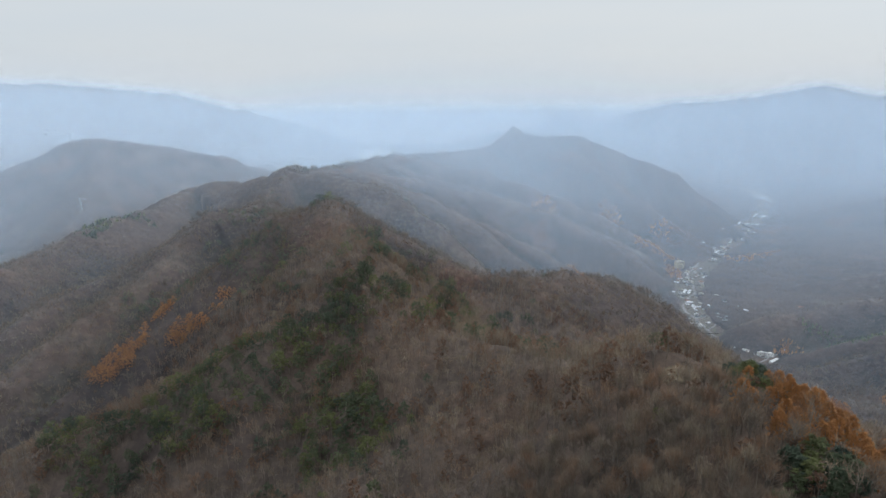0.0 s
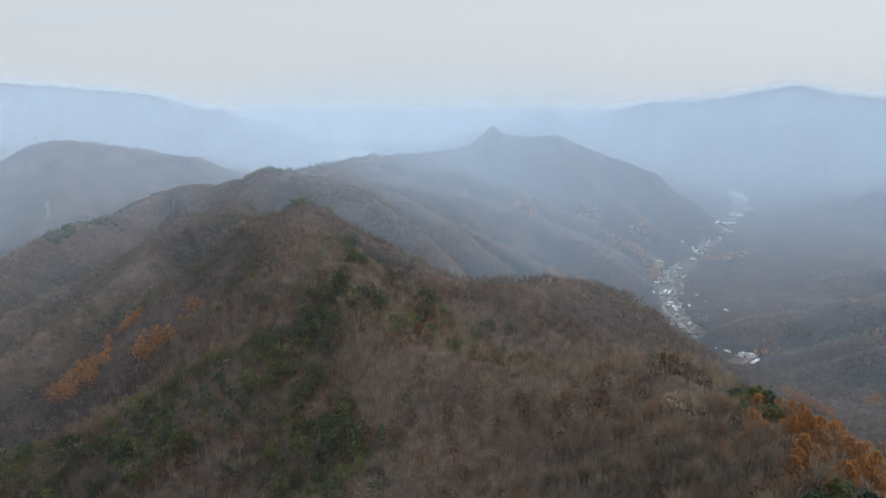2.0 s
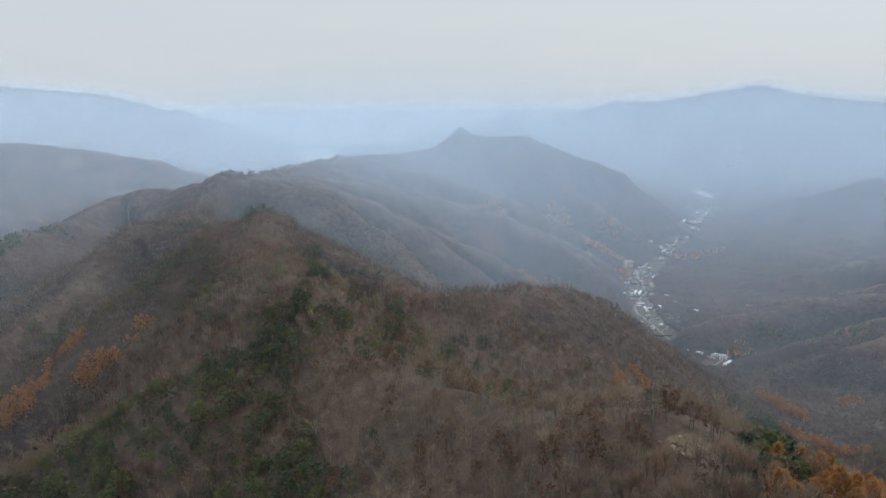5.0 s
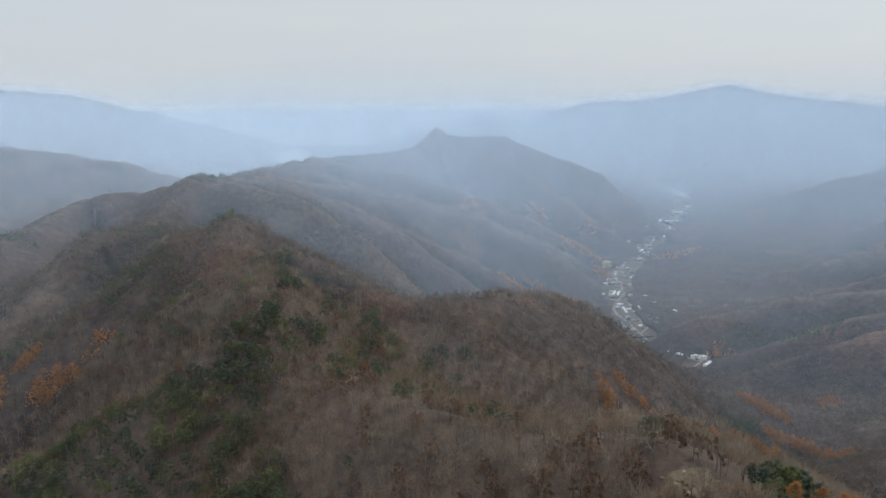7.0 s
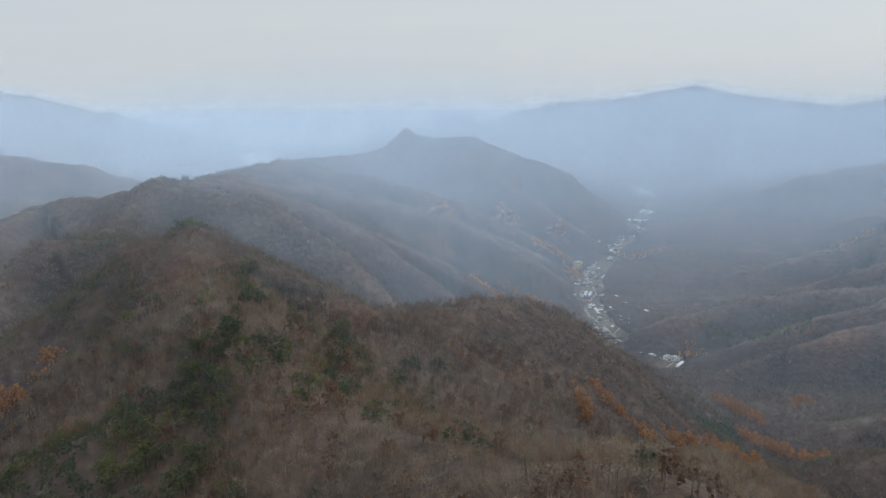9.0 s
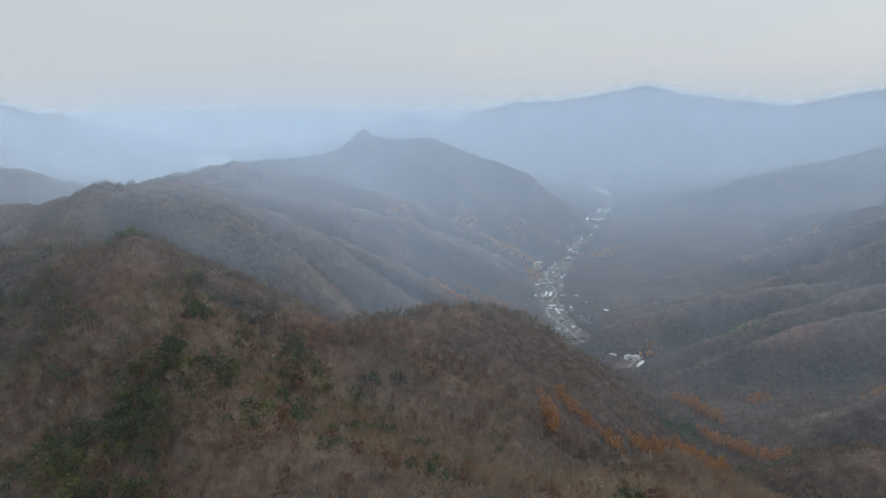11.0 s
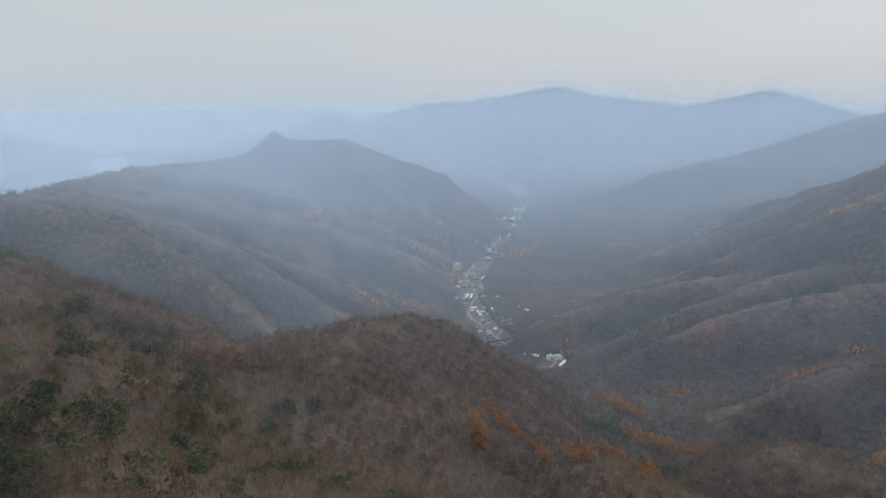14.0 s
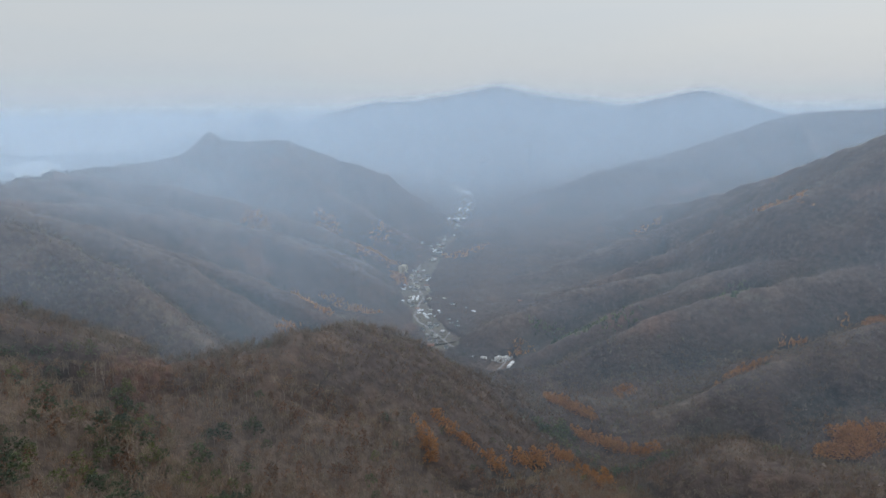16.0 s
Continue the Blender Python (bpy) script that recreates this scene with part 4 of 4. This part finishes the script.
def set_down(ob, x, y, turn=0.0, s=1.0):
    ob.matrix_basis = pose(x, y, float(land(np.array([x]), np.array([y]))[0]) + 0.25, 0, 0, turn) @ Matrix.Diagonal((s, s, s, 1))
    return ob


def ribbon(name, line, wide, lift, mat, label, category, step=6.0, wander=0.0, across=2, deep=0.0):
    """A strip laid over the ground along a line."""
    p = smooth_line(line, step)
    t = np.gradient(p, axis=0)
    side = np.stack([t[:, 1], -t[:, 0]], -1) / np.hypot(t[:, 0], t[:, 1])[:, None]
    half = wide / 2 * (1 + wander * 2 * fractal(p[:, 0] / 70, p[:, 1] / 70, 123, 3))
    rows = []
    for k in range(across):
        e = p + side * (half * (2 * k / (across - 1) - 1))[:, None]
        rows.append(np.column_stack([e, land(e[:, 0], e[:, 1]) + lift]))
    rows = np.array(rows)
    ob = link_mesh(name, rows.reshape(-1, 3), sheet_faces(across, len(p)), [mat], smooth=True)
    return tagged(ob, label, category, kind="structure")


VALLEY = [p for p in STREAM if p[1] > 975]
ribbon("pavement_fields", VALLEY, 44, 0.45, M_FIELD, "dry stubble fields on the flat valley floor", "field", 10.0, 0.55, 7)
ROAD = [(446, 968), (447, 1022), (458, 1092), (452, 1117), (453, 1149), (468, 1192), (499, 1229), (516, 1266), (543, 1296), (541, 1351), (541, 1391), (581, 1432),
        (615, 1522), (656, 1557), (687, 1602), (734, 1658), (790, 1732), (821, 1760), (926, 1914), (992, 2017), (1129, 2239), (1262, 2397)]
ribbon("road", ROAD, 4.6, 0.9, M_ROAD, "pale concrete road winding through the village", "road", 5.0)
LANES = [[(447, 1022), (476, 1050), (505, 1090)], [(468, 1192), (500, 1178), (540, 1150), (570, 1140)], [(516, 1266), (545, 1240), (560, 1215)], [(541, 1351), (570, 1330), (590, 1300)],
         [(541, 1391), (520, 1400), (512, 1420)], [(581, 1432), (605, 1425), (630, 1410)], [(687, 1602), (720, 1600), (748, 1595)], [(1040, 2060), (1080, 2110), (1110, 2120)],
         [(1129, 2239), (1180, 2250), (1230, 2300)], [(446, 968), (458, 930), (464, 900), (480, 884)], [(454, 862), (469, 876), (496, 894), (514, 900)]]
for lane in LANES:
    ribbon("road", lane, 2.8, 1.2, M_ROAD, "narrow pale lane between the village houses", "road", 4.0)

HOUSES = [gable_house("white-walled village house with a dark tiled roof", 12, 8, 3.0, 2.4, M_WALLS[0], M_ROOFS[0]),
          gable_house("low house with a white metal roof", 14, 9, 3.2, 1.6, M_WALLS[2], M_ROOFS[1]),
          gable_house("cream house with a blue metal roof", 11, 8, 3.0, 2.0, M_WALLS[1], M_ROOFS[2]),
          gable_house("two-storey white house with a dark roof", 11, 9, 5.6, 2.4, M_WALLS[0], M_ROOFS[0]),
          gable_house("village house with a brown tiled roof", 12, 8, 3.2, 2.2, M_WALLS[0], M_ROOFS[3]),
          flat_house("two-storey flat-roofed white house with a parapet", 11, 9, 2, M_WALLS[0], across=3),
          flat_house("flat-roofed cream house with a grey roof slab", 12, 9, 2, M_WALLS[1], across=3)]
house_rng = random.Random(11)
taken_spots = []
first = [True] * len(HOUSES)


def settle(model, x, y, turn, s=1.0):
    ob = HOUSES[model] if first[model] else copy_thing(HOUSES[model], Matrix())
    first[model] = False
    taken_spots.append((x, y))
    return set_down(ob, x, y, turn, s)


def hamlet(cx, cy, count, models):
    """A knot of houses with their backs to one lane."""
    turn, tries = house_rng.uniform(-30, 60), 0
    while count > 0 and tries < 400:
        tries += 1
        reach_out = 9 + 0.3 * tries
        x, y = cx + house_rng.gauss(0, reach_out), cy + house_rng.gauss(0, 1.4 * reach_out)
        if any((x - a) ** 2 + (y - b) ** 2 < 12.5 ** 2 for a, b in taken_spots):
            continue
        settle(house_rng.choice(models), x, y, turn + house_rng.choice((0, 90)) + house_rng.uniform(-12, 12), house_rng.uniform(0.52, 0.84))
        count -= 1


# knots of houses along the valley: x, y, how many
KNOTS = [(459, 1095, 5), (499, 1086, 3), (445, 1051, 5), (476, 1050, 2), (438, 1017, 3), (492, 1181, 4), (511, 1251, 3), (542, 1223, 4), (570, 1311, 5), (537, 1357, 7), (536, 1384, 4),
         (583, 1418, 5), (596, 1480, 3), (604, 1418, 3), (492, 1154, 3), (679, 1583, 4), (727, 1634, 5), (740, 1600, 3), (771, 1699, 5), (799, 1752, 3), (840, 1769, 2), (945, 1932, 4),
         (1016, 2050, 7), (1129, 2225, 9), (1225, 2348, 6), (1309, 2431, 3), (564, 1139, 2), (491, 1268, 2), (490, 1210, 2), (654, 1143, 1), (600, 1126, 1)]
for cx, cy, count in KNOTS:
    hamlet(cx, cy, count, (0, 0, 1, 3, 4, 5, 3) if cy < 1150 else (0, 0, 1, 3, 4, 4, 5, 6) if cy < 1800 else (1, 1, 2, 5, 6, 0))

# the tall hotel, and the white inns round a forecourt
set_down(flat_house("six-storey cream-yellow hotel standing over the village roofs", 18, 13, 6, painted("yellow_render", (0.5, 0.4, 0.24)), "hotel", "tall buildings", 5), 566, 1480, 20)
M_BRIGHT = painted("fresh_white_render", (0.74, 0.73, 0.70))
INN = flat_house("long white three-storey inn beside a pale forecourt", 20, 10, 3, M_BRIGHT, "inn", "white inns", 5)
set_down(INN, 452, 922, 35, 0.46)
for x, y, turn, s in ((460, 909, -50, 0.48), (477, 897, 20, 0.5), (487, 891, -20, 0.55), (514, 897, 30, 0.34)):
    set_down(copy_thing(INN, Matrix()), x, y, turn, s)
HALL = gable_house("long white hall with a pale roof below the inns", 34, 7, 3.4, 1.2, M_BRIGHT, M_ROOFS[1])
set_down(HALL, 484, 872, 38, 0.6)

# trees in the gardens and along the lanes
gx, gy = scatter(8.0, (380, 985, 1300, 2500), 91)
gd, gz = along(STREAM, gx, gy)
keep = (gd < 44) & clearing(gx, gy) & (np.random.RandomState(92).uniform(size=len(gx)) < 0.8)
gx, gy = gx[keep], gy[keep]
spots = np.array(taken_spots)
free = np.array([np.min((spots[:, 0] - a) ** 2 + (spots[:, 1] - b) ** 2) > 80 for a, b in zip(gx, gy)])
gx, gy = gx[free], gy[free]
plant("garden_trees", "bare and rusty garden trees between the village houses", "trees", MID_BARE + MID_RUST + MID_PINE[:1], MATS, gx, gy, np.full(len(gx), 0.7), 93)

# plastic greenhouses between the fields
def greenhouse(label):
    root = tagged(new("greenhouse"), label, "greenhouse", "plastic greenhouses")
    bm = bmesh.new()
    rings = [[bm.verts.new((x, 3.2 * math.cos(a), 2.9 * math.sin(a) - 0.6)) for a in np.linspace(0, math.pi, 9)] for x in np.linspace(-16, 16, 5)]
    for a, b in zip(rings, rings[1:]):
        for k in range(8):
            bm.faces.new((a[k], a[k + 1], b[k + 1], b[k]))
    bm.faces.new(rings[0])
    bm.faces.new(rings[-1][::-1])
    part("cover", bm, M_PLASTIC, root)
    part("door", block(bmesh.new(), -16.1, -16.01, -0.8, 0.8, -0.5, 1.6), M_STEEL, root)
    return root


GREEN = greenhouse("long white plastic greenhouse on the valley floor")
for k, (x, y, turn) in enumerate(((505, 1280, 60), (513, 1276, 60), (600, 1405, 40), (480, 1160, 80), (720, 1640, 40), (950, 2010, 50), (1110, 2240, 60))):
    set_down(GREEN if k == 0 else copy_thing(GREEN, Matrix()), x, y, turn)


# power pylon on the western hill
def lattice(bm, a, b, r):
    for tri in prism(a, b, r, r, 3):
        bm.faces.new([bm.verts.new(p) for p in tri])


def pylon():
    root = tagged(new("pylon"), "tall grey lattice power pylon on a wooded spur", "pylon")
    corners = [(-1, -1), (1, -1), (1, 1), (-1, 1)]
    for x, y in corners:
        bm = bmesh.new()
        lattice(bm, (3.4 * x, 3.4 * y, -2), (0.6 * x, 0.6 * y, 36), 0.14)
        part("leg", bm, M_STEEL, root)
    for k in range(7):
        z0, z1 = 5 * k, 5 * k + 5
        w0, w1 = 3.25 - 0.0737 * z0, 3.25 - 0.0737 * z1
        bm = bmesh.new()
        for (x0, y0), (x1, y1) in zip(corners, corners[1:] + corners[:1]):
            lattice(bm, (w0 * x0, w0 * y0, z0), (w1 * x1, w1 * y1, z1), 0.12)
            lattice(bm, (w1 * x0, w1 * y0, z1), (w0 * x1, w0 * y1, z0), 0.12)
        part("brace", bm, M_STEEL, root)
    for z in (24, 29, 34):
        bm = bmesh.new()
        lattice(bm, (-6, 0, z), (6, 0, z), 0.2)
        lattice(bm, (-6, 0, z), (0, 0, z + 2), 0.14)
        lattice(bm, (6, 0, z), (0, 0, z + 2), 0.14)
        part("cross_arm", bm, M_STEEL, root)
    return root


set_down(pylon(), -845, 1472, 20)


# pale rocks on the near top
def rock(seed, size):
    rnd = random.Random(seed)
    bm = bmesh.new()
    bmesh.ops.create_icosphere(bm, subdivisions=2, radius=1)
    for v in bm.verts:
        f = 0.75 + 0.5 * noise.noise(v.co * 1.3 + Vector((seed, 0, 0)))
        v.co = Vector((v.co.x * size * f, v.co.y * size * 0.7 * f, v.co.z * size * 0.45 * f))
    me = bpy.data.meshes.new("rock")
    bm.to_mesh(me)
    bm.free()
    me.materials.append(M_ROCK)
    return tagged(new("rock", me), "pale weathered rock among bare trees on the ridge top", "rock", "rocks on the near top")


for k, (x, y, s) in enumerate(((72, 188, 1.3), (75, 191, 1.0), (78, 187, 1.1), (70, 192, 0.8), (76, 185, 0.8), (80, 190, 0.9), (73, 185, 1.0))):
    ob = rock(k, s)
    ob.matrix_basis = pose(x, y, float(land(np.array([x]), np.array([y]))[0]) + 0.1 * s, 0, 0, 47 * k)



# open dry grass round the rocks
bm = bmesh.new()
bmesh.ops.create_grid(bm, x_segments=12, y_segments=12, size=1)
bmesh.ops.delete(bm, geom=[v for v in bm.verts if v.co.length > 1.0 + 0.25 * noise.noise(v.co * 3)], context="VERTS")
px, py = np.array([75 + 7 * v.co.x for v in bm.verts]), np.array([188 + 5 * v.co.y for v in bm.verts])
for v, x, y, z in zip(bm.verts, px, py, land(px, py)):
    v.co = (x, y, z + 0.25)
me = bpy.data.meshes.new("dry_grass")
bm.to_mesh(me)
bm.free()
me.materials.append(M_GRASS)
tagged(new("dry_grass", me), "small clearing of dry pale grass on the ridge top", "grass", kind="stuff")

# ---- water ----
def pond(name, x, y, long, wide, turn, z, label):
    bm = bmesh.new()
    c, s = math.cos(radians(turn)), math.sin(radians(turn))
    rim = []
    for k in range(64):
        a = 2 * math.pi * k / 64
        f = 1 + 0.35 * noise.noise(Vector((1.7 * math.cos(a), 1.7 * math.sin(a), x)))
        u, v = long * f * math.cos(a), wide * f * math.sin(a)
        rim.append(bm.verts.new((x + c * u - s * v, y + s * u + c * v, z)))
    bm.faces.new(rim)
    me = bpy.data.meshes.new(name)
    bm.to_mesh(me)
    bm.free()
    me.materials.append(M_WATER)
    return tagged(new(name, me), label, "water", kind="structure")


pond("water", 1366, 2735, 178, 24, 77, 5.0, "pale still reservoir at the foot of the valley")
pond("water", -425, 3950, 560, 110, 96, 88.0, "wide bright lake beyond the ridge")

# ---- pale towns on the plain beyond the ridge, too far to tell house from house ----
town_rng = np.random.RandomState(31)
boxes = []
for cx, cy, long, wide, count in ((-1036, 3525, 160, 60, 40), (-860, 3650, 160, 60, 40), (-1158, 3604, 60, 40, 12), (-1882, 3198, 90, 50, 14), (1700, 3045, 50, 30, 9)):
    for k in range(count):
        x, y = cx + long * town_rng.normal() * 0.6, cy + wide * town_rng.normal() * 0.6
        boxes.append((x, y, town_rng.uniform(6, 14), town_rng.uniform(5, 9), town_rng.uniform(5, 12), town_rng.uniform(0, math.pi)))
verts, faces = [], []
for x, y, a, b, h, turn in boxes:
    z = float(land(np.array([x]), np.array([y]))[0])
    c, s = math.cos(turn), math.sin(turn)
    first_vert = len(verts)
    for zz in (z - 3, z + h):
        for u, v in ((-a, -b), (a, -b), (a, b), (-a, b)):
            verts.append((x + c * u - s * v, y + s * u + c * v, zz))
    faces += [[first_vert + k for k in f] for f in ((3, 2, 1, 0), (4, 5, 6, 7), (0, 1, 5, 4), (1, 2, 6, 5), (2, 3, 7, 6), (3, 0, 4, 7))]
tagged(link_mesh("far_town", verts, faces, [M_WALLS[2]]), "pale blocks of distant towns in the haze", "town", kind="stuff")
